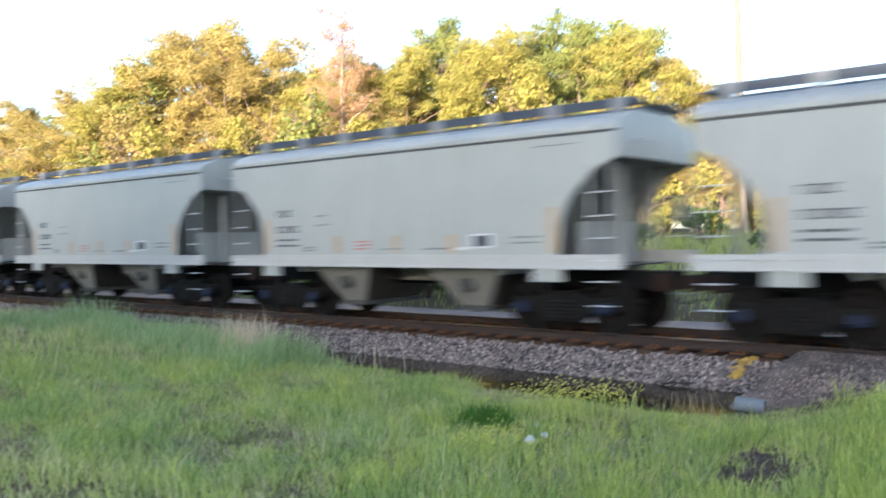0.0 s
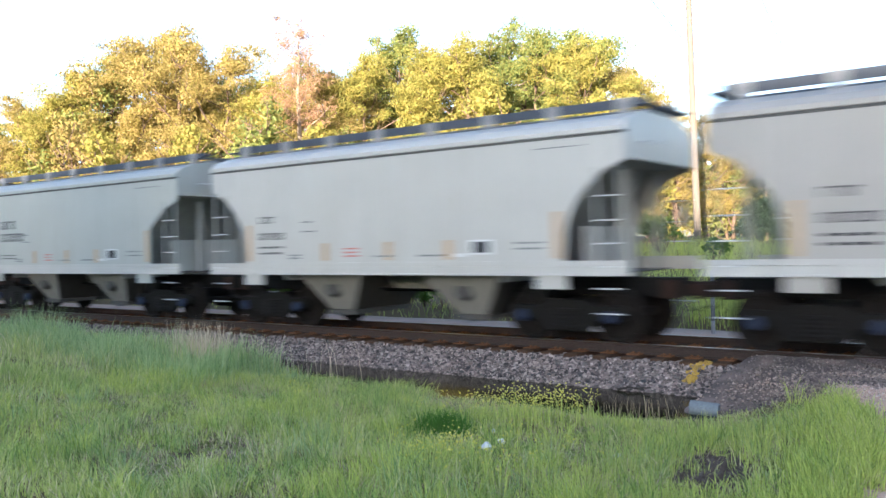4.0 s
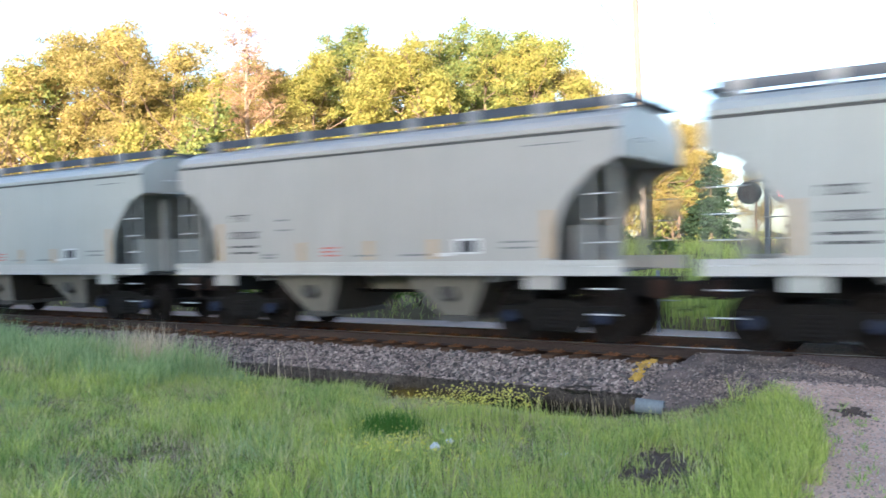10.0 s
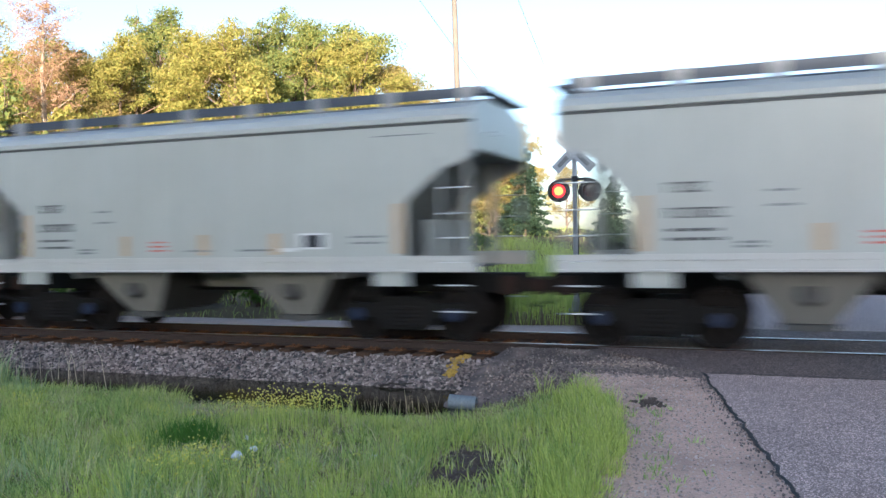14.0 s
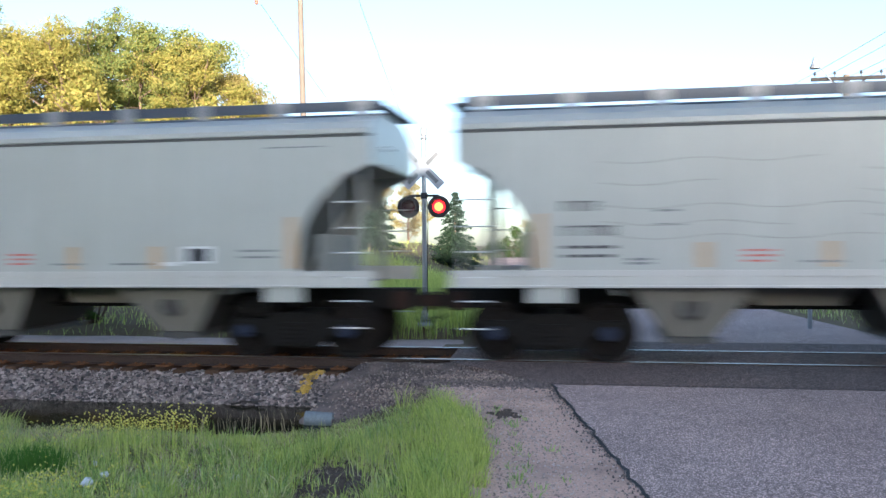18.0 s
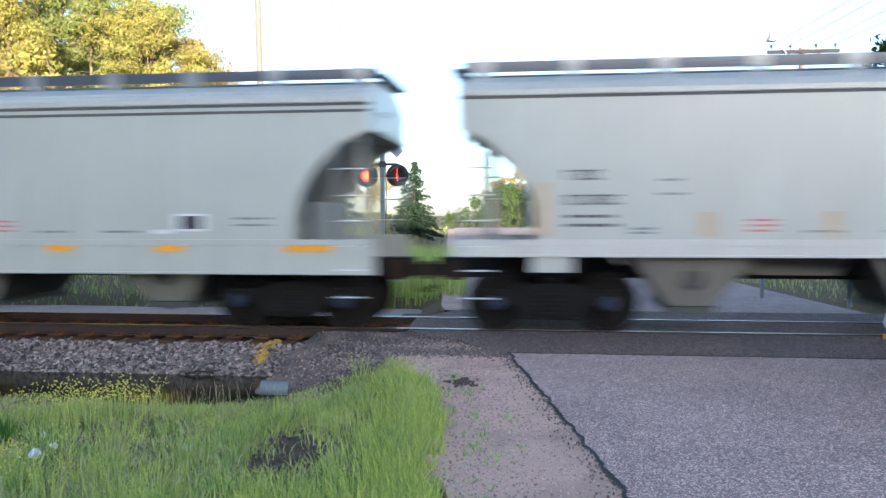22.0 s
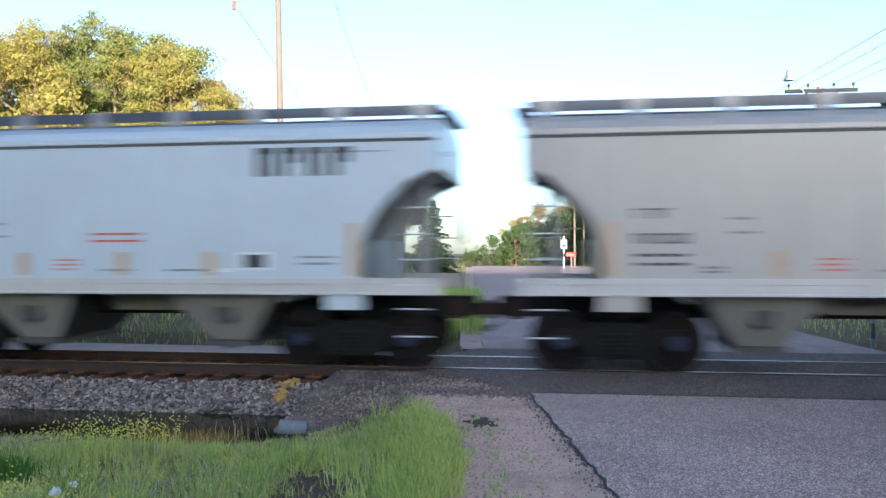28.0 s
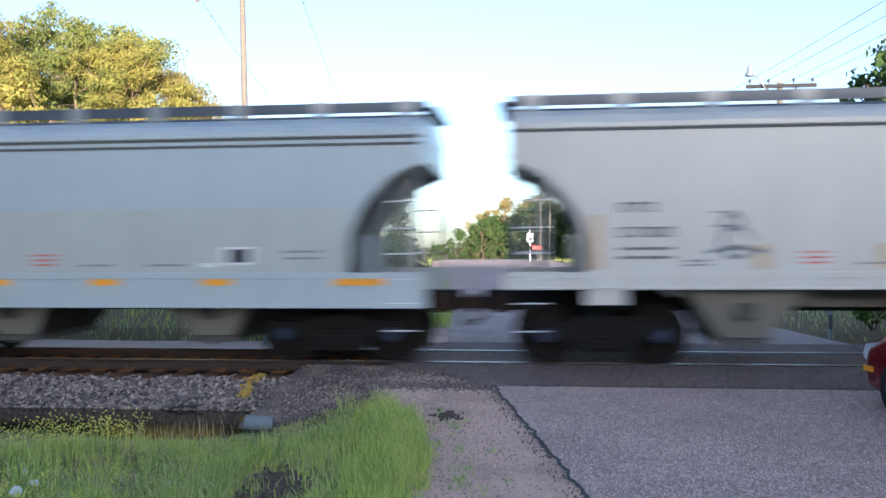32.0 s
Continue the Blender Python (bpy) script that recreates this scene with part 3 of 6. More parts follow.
M["crumb"] = varied("asphalt_crumbs", [(0.08, 0.064, 0.06), (0.15, 0.12, 0.11), (0.27, 0.215, 0.19), (0.11, 0.088, 0.08)], 0.95, "Island")
M["pebble_tan"] = varied("tan_gravel", [(0.24, 0.18, 0.14), (0.40, 0.30, 0.24), (0.54, 0.43, 0.36), (0.15, 0.115, 0.10)], 0.9, "Island")
M["grit"] = varied("pale_grit", [(0.16, 0.13, 0.11), (0.26, 0.21, 0.18), (0.36, 0.30, 0.26), (0.10, 0.085, 0.075)], 0.9, "Island")
scatter_stones("ballast_stones", 36000, on_shoulder, 0.027, M["ballast"], "crushed grey and pinkish ballast stones along the rail", 3)
for name_, x0_, x1_ in (("service_strip", -90, -2.7), ("service_strip", 6.7, 70)):
    bm = B()
    n_ = int((x1_ - x0_) / 0.8)
    rows_ = []
    for k in range(n_ + 1):
        x = x0_ + (x1_ - x0_) * k / n_
        far_ = 18.75 + 0.25 * noise.noise((x * 0.5, 3.0, 0)) + 0.12 * noise.noise((x * 1.7, 5.0, 0))
        rows_.append([bm.verts.new((x, y, z)) for y, z in ((15.55, -0.36), (15.6, -0.28), (17.0, -0.29 + 0.03 * noise.noise((x * 0.6, 1.0, 0))), (far_, -0.32), (far_ + 0.05, -0.42))])
    for a_, b_ in zip(rows_, rows_[1:]):
        for k in range(4):
            bm.faces.new((a_[k], b_[k], b_[k + 1], a_[k + 1]))
    tagged(part(name_, bm, M["gravel_pale"], smooth=True), "pale gravel strip along the far side of the track", "gravel", kind="structure")
scatter_stones("ballast_stones", 1800, lambda r: np.array((-2.6 - 22 * r.uniform(), r.uniform(14.95, 16.0), -0.22 - 0.1 * r.uniform())), 0.035, M["ballast"], "crushed grey ballast stones beyond the track", 5)
scatter_stones("painted_stones", 90, lambda r: (lambda v: np.array((-4.40 + 0.055 * r.normal() - (13.0 - v) * 0.12, v, shoulder_z(v) + 0.035)))(r.uniform(12.3, 13.0)), 0.032, M["ballast_yellow"], "ballast stones sprayed with yellow paint", 6)
scatter_stones("asphalt_crumbs", 1500, lambda r: (lambda x, y: np.array((x, y, max(apron_z(x, y), road_z(y) - 0.01) + 0.006)))(-0.62 - 1.9 * r.uniform() ** 1.5, 11.12 + 0.16 * r.normal()), 0.016, M["crumb"], "dark crumbs of broken asphalt along the pavement's edge", 23)
scatter_stones("asphalt_crumbs", 1500, lambda r: (lambda x, y: np.array((x, y, apron_z(x, y) + 0.004)))(-0.9 - 2.6 * r.uniform() ** 1.3, r.uniform(10.7, 12.7)), 0.015, M["crumb"], "dark lumps of crumbled asphalt on the slope", 24)
scatter_stones("asphalt_crumbs", 700, lambda r: (lambda y: np.array((road_left(y) + wob(y, 1) + 0.03 - abs(r.normal()) * 0.09, y, road_z(y) + 0.008)))(r.uniform(3.2, 11.15)), 0.0075, M["crumb"], "dark crumbs along the broken asphalt edge", 27)
scatter_stones("loose_gravel", 2200, lambda r: (lambda x, y: np.array((x, y, apron_z(x, y) + 0.008)))(-2.2 + 0.7 * r.normal(), 11.75 + 0.30 * r.normal()), 0.011, M["pebble_tan"], "tan gravel spilled over the crumbled shoulder", 29)
scatter_stones("loose_gravel", 1700, lambda r: (lambda x, y: np.array((x, y, apron_z(x, y) + 0.012)))(-0.7 - 3.0 * r.uniform(), r.uniform(10.9, 13.1)), 0.009, M["grit"], "loose broken stones on the crumbled shoulder", 8)


# ---- the train: short two-bay covered hoppers, all of one length ----
CAR, HALF = 11.6, 5.155
SIDE = 1.60      # half width
SILL0, SILL1, EAVE = 1.20, 1.44, 3.53


def arch(kind, sx=1):
    """The end outline of a side sheet, from the sill up to the corner."""
    if kind == "straight":
        pts = [(4.02, SILL1), (4.02, 2.30), (4.60, 2.78), (HALF, 2.98)]
    else:
        pts = [(4.00, SILL1), (4.03, 1.92), (4.09, 2.13), (4.19, 2.33), (4.34, 2.54), (4.54, 2.75), (4.78, 2.93), (HALF, 3.08)]
    return [(sx * x, z) for x, z in pts]


def build_car(paint, kind="round", deep=False):
    car = thing("hopper_car", "x", "hopper car", "cars of the freight train")
    P = M[paint]
    top = EAVE if not deep else EAVE - 0.05
    # side sheets, slightly bellied in three bands
    outline = [(x, z) for x, z in arch(kind, 1)] + [(HALF, top)]
    outline = outline + [(-x, z) for x, z in outline[::-1]]
    side = B()
    extrude_xz(side, outline, -0.012, 0.012)
    first = part("side_sheet", side, P, car)
    first.location.y = -SIDE + 0.03
    again("side_sheet", first.data, car, pose(0, SIDE - 0.03, 0))
    # upright weld seams and posts on the sheets
    bm = B()
    box(bm, -0.010, 0.010, -0.003, 0.004, SILL1 + 0.02, top - 0.04)
    seam = part("weld_seam", bm, P, car)
    seam.location = (-3.4, -SIDE + 0.014, 0)
    for x in (-1.7, 0.0, 1.7, 3.4):
        again("weld_seam", seam.data, car, pose(x, -SIDE + 0.014, 0))
    # eave: top chord over a dark joint
    bm = B()
    box(bm, -HALF, HALF, -0.035, 0.02, top + 0.014, top + 0.11)
    chord = part("top_chord", bm, P, car, bevel=0.012)
    chord.location.y = -SIDE + 0.03
    again("top_chord", chord.data, car, pose(0, SIDE - 0.03, 0, 0, 0, 180))
    bm = B()
    box(bm, -HALF + 0.01, HALF - 0.01, -0.012, 0.01, top - 0.030, top + 0.014)
    joint = part("eave_joint", bm, M["seam_dark"], car)
    joint.location.y = -SIDE + 0.022
    if deep:
        for dz in (-0.10, 0.16):
            again("eave_joint", joint.data, car, pose(0, -SIDE + (0.022 if dz < 0 else 0.10), dz))
    # roof: a low arch between the chords
    arc = [(-SIDE + 0.02, top + 0.11), (-SIDE + 0.14, top + 0.22), (-1.0, top + 0.37), (-0.62, top + 0.43), (0.62, top + 0.43), (1.0, top + 0.37), (SIDE - 0.14, top + 0.22), (SIDE - 0.02, top + 0.11)]
    bm = B()
    extrude_yz(bm, arc, -HALF, HALF)
    part("roof", bm, P, car)
    # round trough hatch along the centre, in four covers
    for k in range(4):
        bm = B()
        x0 = -HALF + 0.45 + k * 2.36
        extrude_yz(bm, [(-0.30, top + 0.42), (-0.27, top + 0.52), (-0.12, top + 0.55), (0.12, top + 0.55), (0.27, top + 0.52), (0.30, top + 0.42)], x0, x0 + 2.2)
        part("hatch_cover", bm, M["hatch"], car)
    # running boards on brackets
    bm = B()
    box(bm, -HALF + 0.02, HALF - 0.02, -0.17, 0.17, top + 0.60, top + 0.64)
    box(bm, -HALF + 0.02, HALF - 0.02, -0.195, -0.171, top + 0.485, top + 0.645)
    board = part("running_board", bm, M["board"], car)
    board.location.y = -0.62
    again("running_board", board.data, car, pose(0, 0.62, 0, 0, 0, 180))
    bm = B()
    box(bm, -0.10, 0.16, -0.95, 0.95, top + 0.50, top + 0.53)
    cross = part("crosswalk", bm, M["board"], car)
    cross.location.x = -HALF - 0.06
    again("crosswalk", cross.data, car, pose(HALF + 0.06, 0, 0, 0, 0, 180))
    bm = B()
    box(bm, -0.13, 0.13, -0.05, 0.03, top + 0.30, top + 0.652)
    br = part("board_bracket", bm, M["hatch"], car)
    br.location = (-HALF + 0.35, -0.80, 0)
    for k in range(1, 8):
        again("board_bracket", br.data, car, pose(-HALF + 0.35 + k * (2 * HALF - 0.7) / 7, -0.80, 0))
    # ends: upper end sheet, slope sheet down to the bays, end posts, platform
    for s in (1, -1):
        m = pose(0, 0, 0, 0, 0, 0 if s > 0 else 180)
        if s > 0:
            bm = B()
            box(bm, HALF - 0.025, HALF, -SIDE + 0.045, SIDE - 0.045, 3.10, top + 0.11)
            e1 = part("end_sheet", bm, P, car)
            bm = B()
            vs = [bm.verts.new(v) for v in ((4.32, -SIDE + 0.05, 3.10), (4.32, SIDE - 0.05, 3.10), (2.75, SIDE - 0.05, 1.06), (2.75, -SIDE + 0.05, 1.06))]
            ws = [bm.verts.new((v.co.x - 0.02, v.co.y, v.co.z + 0.03)) for v in vs]
            bm.faces.new(vs)
            bm.faces.new(ws[::-1])
            for k in range(4):
                bm.faces.new((vs[k], ws[k], ws[(k + 1) % 4], vs[(k + 1) % 4]))
            box(bm, 4.28, HALF - 0.03, -SIDE + 0.05, SIDE - 0.05, 3.10, 3.13)
            e2 = part("slope_sheet", bm, M["steel_grey"], car)
            bm = B()
            extrude_yz(bm, [(-SIDE + 0.06, 1.18), (SIDE - 0.06, 1.18), (SIDE - 0.06, 1.215), (-SIDE + 0.06, 1.215)], 3.9, 4.62)
            e3 = part("end_platform", bm, M["steel_dark"], car)
            bm = B()
            box(bm, 4.12, 4.17, -1.05, 1.05, SILL1 - 0.2, 2.02)
            e4 = part("shear_plate", bm, P, car)
            bm = B()
            box(bm, 4.70, 4.80, -0.07, 0.07, 1.22, 2.98)
            e5 = part("end_post", bm, M["steel_grey"], car)
            e5.location.y = -0.62
            es = [e1, e2, e3, e4]
            again("end_post", e5.data, car, pose(0, 0.62, 0))
        else:
            for e in es:
                again(e.name.split(".")[0], e.data, car, m)
            for y in (-0.62, 0.62):
                again("end_post", e5.data, car, pose(-9.5, y, 0))
    # side sills and bolster webs
    sill0 = SILL0 if not deep else SILL0 - 0.28
    hi = SILL1
    bm = B()
    extrude_yz(bm, [(0.05, sill0 - 0.012), (-0.055, sill0 - 0.012), (-0.055, sill0 + 0.02), (-0.03, sill0 + 0.022), (-0.03, hi - 0.09), (-0.045, hi - 0.085), (-0.045, hi), (0.05, hi)], -HALF - 0.06, HALF + 0.06)
    sill = part("side_sill", bm, M["paint_pale"] if not deep else P, car)
    sill.location.y = -SIDE + 0.01
    again("side_sill", sill.data, car, pose(0, SIDE - 0.01, 0, 0, 0, 180))
    bm = B()
    box(bm, -0.30, 0.30, -0.03, 0.03, 0.96, SILL0)
    web = part("bolster_web", bm, P, car)
    web.location = (-3.75, -SIDE + 0.03, 0)
    for x, y in ((3.75, -1), (-3.75, 1), (3.75, 1)):
        again("bolster_web", web.data, car, pose(x, y * (SIDE - 0.03), 0))
    bm = B()
    box(bm, -HALF - 0.45, HALF + 0.45, -0.20, 0.20, 0.78, 1.10)
    part("centre_sill", bm, M["truck"], car)
    # two bays with outlet gates
    bays = []
    for x in (-1.68, 1.68):
        bm = B()
        a = [(-0.98, -1.42, 1.30), (0.98, -1.42, 1.30), (0.98, 1.42, 1.30), (-0.98, 1.42, 1.30)]
        b = [(-0.34, -0.95, 0.42), (0.34, -0.95, 0.42), (0.34, 0.95, 0.42), (-0.34, 0.95, 0.42)]
        va, vb = [bm.verts.new(v) for v in a], [bm.verts.new(v) for v in b]
        bm.faces.new(va)
        bm.faces.new(vb[::-1])
        for k in range(4):
            bm.faces.new((va[k], vb[k], vb[(k + 1) % 4], va[(k + 1) % 4]))
        bmesh.ops.recalc_face_normals(bm, faces=bm.faces)
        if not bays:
            # the sloped end faces get a darker colour than the long sides
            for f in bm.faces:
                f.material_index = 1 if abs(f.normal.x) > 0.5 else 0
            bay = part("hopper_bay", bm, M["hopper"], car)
            bay.data.materials.append(M["bay_end_dark"])
            bay.location.x = x
            g = B()
            box(g, -0.38, 0.38, -1.0, 1.0, 0.32, 0.41)
            box(g, -0.06, 0.06, -1.05, -0.70, 0.29, 0.34)
            gate = part("outlet_gate", g, M["steel_dark"], bay, "dark grimy outlet gate")
            c = B()
            tube(c, (0, -1.27, 0.90), (0, -1.10, 0.84), 0.17, 0.17, 12)
            cap = part("bay_cap", c, M["steel_dark"], bay, "dark inspection cover", bevel=0.0)
            bays = [bay, gate, cap]
        else:
            bm.free()
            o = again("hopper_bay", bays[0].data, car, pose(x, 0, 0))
            again("outlet_gate", bays[1].data, o)
            again("bay_cap", bays[2].data, o)
    bm = B()
    extrude_xz(bm, [(-0.95, 1.28), (0.95, 1.28), (0.60, 0.86), (-0.60, 0.86)], -0.45, 0.45)
    part("centre_saddle", bm, M["hopper"], car)
    bm = B()
    tube(bm, (-2.7, -0.40, 0.86), (2.7, -0.40, 0.84), 0.025)
    part("brake_rod", bm, M["truck"], car)
    bm = B()
    tube(bm, (2.7, -0.7, 0.80), (3.3, -0.7, 0.80), 0.20, 0.20, 14)
    part("brake_cylinder", bm, M["truck"], car)
    # ladders and grab irons at the four corners
    bm = B()
    for x in (4.62, 5.05):
        box(bm, x - 0.02, x + 0.02, -0.012, 0.012, 1.22, 2.98)
    lad = part("ladder", bm, M["steel_grey"], car)
    lad.location.y = -SIDE + 0.02
    r = B()
    tube(r, (4.60, -0.035, 0), (5.07, -0.035, 0), 0.013, 0.013, 5)
    rung0 = part("rung", r, M["mark_white"], lad)
    rung0.location.z = 0.57
    zs = (0.98, 1.34, 1.72, 2.10, 2.50)
    for z in zs:
        again("rung", rung0.data, lad, pose(0, 0, z))
    for mm in (pose(0, -SIDE + 0.02, 0) @ Matrix.Diagonal((-1, 1, 1, 1)), pose(0, SIDE - 0.02, 0, 0, 0, 180), pose(0, SIDE - 0.02, 0) @ Matrix.Diagonal((1, -1, 1, 1))):
        o = again("ladder", lad.data, car, mm)
        for z in (0.57, *zs):
            again("rung", rung0.data, o, pose(0, 0, z))
    bm = B()
    bent(bm, [(HALF, -0.95, 0), (HALF + 0.09, -0.95, 0), (HALF + 0.09, -0.40, 0), (HALF, -0.40, 0)], 0.012, 5)
    eg = part("grab_iron", bm, M["mark_white"], car)
    eg.location.z = 3.1
    again("grab_iron", eg.data, car, pose(0, 0, 3.4))
    for z in (3.1, 3.4):
        again("grab_iron", eg.data, car, pose(0, 0, z, 0, 0, 180))
    bm = B()
    lathe(bm, [(0.22, 0), (0.24, 0.02), (0.24, 0.04), (0.20, 0.04)], 14, pose(HALF + 0.14, 0.55, 2.2, 0, 90, 0))
    part("brake_wheel", bm, M["steel_grey"], car)
    # couplers
    bm = B()
    box(bm, HALF + 0.40, HALF + 0.60, -0.08, 0.08, 0.80, 0.98)
    box(bm, HALF + 0.55, HALF + 0.73, -0.17, 0.15, 0.74, 1.03)
    box(bm, HALF + 0.02, HALF + 0.30, -0.26, 0.26, 0.74, 1.06)
    co = part("coupler", bm, M["coupler"], car, bevel=0.015)
    again("coupler", co.data, car, pose(0, 0, 0, 0, 0, 180))
    bm = B()
    bent(bm, [(HALF + 0.42, -0.35, 0.85), (HALF + 0.5, -0.36, 0.62), (HALF + 0.62, -0.34, 0.55), (HALF + 0.70, -0.30, 0.58)], 0.025, 6)
    h = part("air_hose", bm, M["rubber"], car)
    again("air_hose", h.data, car, pose(0, 0, 0, 0, 0, 180))
    # trucks
    bm = B()
    extrude_xz(bm, [(-1.12, 0.58), (-1.02, 0.66), (-0.62, 0.64), (-0.34, 0.76), (0.34, 0.76), (0.62, 0.64), (1.02, 0.66), (1.12, 0.58), (1.08, 0.42), (0.80, 0.42), (0.60, 0.40), (0.42, 0.20), (-0.42, 0.20), (-0.60, 0.40), (-0.80, 0.42), (-1.08, 0.42)], -0.07, 0.07)
    frame0 = part("truck", bm, M["truck"], car, bevel=0.015)
    frame0.location = (-3.75, -1.0, 0)
    sp = B()
    lathe(sp, [(0.20 + 0.02 * (k % 2), 0.26 + 0.034 * k) for k in range(11)], 10, Matrix.Translation((0, -0.02, 0)) @ Matrix.Diagonal((1.4, 0.6, 1, 1)))
    springs = part("spring_nest", sp, M["truck"], frame0)
    springs.location.y = -0.01
    bb = B()
    tube(bb, (0, -0.10, 0.46), (0, -0.175, 0.46), 0.115, 0.10, 12)
    cap1 = part("bearing_cap", bb, M["bearing"], frame0)
    cap1.location.x = -0.86
    again("bearing_cap", cap1.data, frame0, pose(0.86, 0, 0))
    for mm in (pose(3.75, -1.0, 0), pose(-3.75, 1.0, 0, 0, 0, 180), pose(3.75, 1.0, 0, 0, 0, 180)):
        o = again("truck", frame0.data, car, mm)
        again("spring_nest", springs.data, o, pose(0, -0.01, 0))
        again("bearing_cap", cap1.data, o, pose(-0.86, 0, 0))
        again("bearing_cap", cap1.data, o, pose(0.86, 0, 0))
    bm = B()
    box(bm, -0.22, 0.22, -0.98, 0.98, 0.42, 0.74)
    bol = part("truck_bolster", bm, M["truck"], car, bevel=0.02)
    bol.location.x = -3.75
    again("truck_bolster", bol.data, car, pose(3.75, 0, 0))
    # wheelsets: two spoked-plate wheels on an axle
    bm = B()
    for s in (-1, 1):
        m = pose(0, s * 0.75, 0, 90 * s, 0, 0)
        lathe(bm, [(0.09, -0.05), (0.13, -0.06), (0.16, -0.02), (0.36, 0.01), (0.38, -0.045), (0.445, -0.05), (0.457, 0.035), (0.485, 0.05), (0.485, 0.075), (0.37, 0.075), (0.34, 0.045), (0.16, 0.05), (0.09, 0.07)], 24, m)
    tube(bm, (0, -1.0, 0), (0, 1.0, 0), 0.085, 0.085, 12)
    for k in range(4):
        a = k * math.tau / 4
        for s in (-1, 1):
            tube(bm, (0.24 * math.cos(a), s * 0.80, 0.24 * math.sin(a)), (0.24 * math.cos(a), s * 0.83, 0.24 * math.sin(a)), 0.035, 0.03, 6)
    w0 = part("wheelset", bm, M["wheel"], car)
    w0.location = (-4.61, 0, 0.457)
    for x in (-2.89, 2.89, 4.61):
        again("wheelset", w0.data, car, pose(x, 0, 0.457))
    return car


def stencil(car, bars, mat, name="stencil", side=-1):
    """Flat painted bars on the near side: rows of x, z, width, height."""
    bm = B()
    for x, z, w, h in bars:
        box(bm, x - w / 2, x + w / 2, side * (SIDE - 0.018) - 0.003, side * (SIDE - 0.018) + 0.003, z - h / 2, z + h / 2)
    ob = part(name, bm, mat, car)
    if len(bars) > 1:
        ob["kind"] = "stuff"
    return ob


def line_bars(x, z, w, rows, gap=0.09, h=0.035, seed=1):
    """Unreadable small lines of lettering, broken into word-long bars."""
    r, out = random.Random(seed), []
    for k in range(rows):
        at = x
        while at < x + w - 0.04:
            l = r.uniform(0.06, 0.20)
            l = min(l, x + w - at)
            out.append((at + l / 2, z - k * gap, l, h))
            at += l + 0.04
    return out


def letters(x, z, n, w, h, gap=0.05, seed=2):
    """Blocks in place of a row of large letters."""
    r, out = random.Random(seed), []
    for k in range(n):
        cx, t = x + k * (w + gap) + w / 2, w * 0.28
        out.append((cx - w / 2 + t / 2, z, t, h))
        if r.random() < 0.75:
            out.append((cx + w / 2 - t / 2, z, t, h))
        out.append((cx, z + h / 2 - t / 2, w, t))
        if r.random() < 0.6:
            out.append((cx, z - h / 2 + t / 2, w, t))
    return out


def dress(car, big=False, logo=False, orange=False, seed=0):
    if big:
        stencil(car, letters(-3.45, 2.62, 4, 0.17, 0.24, 0.05, seed) + letters(-3.45, 2.25, 6, 0.17, 0.24, 0.05, seed + 1), M["mark_black"], "reporting_mark")
        stencil(car, line_bars(-3.45, 1.72, 0.8, 2, seed=seed), M["mark_black"], "stencil_lettering")
    else:
        stencil(car, letters(-3.55, 2.38, 4, 0.10, 0.15, 0.03, seed) + letters(-3.55, 2.02, 6, 0.10, 0.15, 0.03, seed + 1), M["mark_black"], "reporting_mark")
        stencil(car, line_bars(-3.55, 1.78, 0.75, 2, 0.13, 0.045, seed), M["mark_black"], "stencil_lettering")
    stencil(car, line_bars(-2.20, 2.30, 0.34, 1, seed=3) + line_bars(-2.20, 2.10, 0.34, 1, seed=4), M["mark_grey"], "car_classification")
    stencil(car, line_bars(-1.0, 1.72, 0.40, 3, 0.075, 0.03, seed + 2), M["mark_red"], "stencil_lettering")
    stencil(car, line_bars(-0.2, 1.56, 0.5, 1, seed=7) + line_bars(0.9, 1.56, 0.6, 1, seed=8) + line_bars(-2.6, 1.60, 0.3, 2, 0.06, seed=5), M["mark_grey"], "stencil_lettering")
    stencil(car, line_bars(3.05, 1.76, 0.55, 2, 0.10, seed=9) + line_bars(3.5, 3.36, 0.9, 1, 0.1, 0.02, seed=6), M["mark_grey"], "stencil_lettering")
    stencil(car, [(2.32, 1.70, 0.50, 0.27)], M["mark_white"], "code_panel")
    stencil(car, [(2.33, 1.70, 0.33, 0.20)], M["mark_black"], "code_square").location.y = -0.006
    stencil(car, [(1.85, 1.56, 0.34, 0.06)], M["mark_white"], "code_strip")
    tag = [(-1.55, 1.66), (0.15, 1.66), (1.60, 1.66)]
    if orange:
        for x, w in ((-4.3, 0.75), (-1.6, 0.45), (0.2, 0.45), (2.0, 0.45), (4.2, 0.75)):
            o = stencil(car, [(x, 1.30, w, 0.10)], M["reflector_orange"], "reflective_strip")
            o.location.y = -0.055
    else:
        for x, z in tag:
            stencil(car, [(x, z, 0.17, 0.36)], M["reflector"], "reflective_strip")
        for x in (-3.88, 3.88):
            stencil(car, [(x, 1.88, 0.15, 0.80)], M["reflector"], "reflective_strip")
    if logo:
        heavy = []
        for j in range(4):
            x = 2.33 + 0.40 * j
            heavy += [(x + 0.085, 3.22, 0.13, 0.44), (x + 0.26, 3.22 + 0.10 * (j % 2), 0.11, 0.44 - 0.20 * (j % 2)), (x + 0.18, 3.39, 0.30, 0.10)]
        stencil(car, heavy, M["mark_black"], "company_letters")


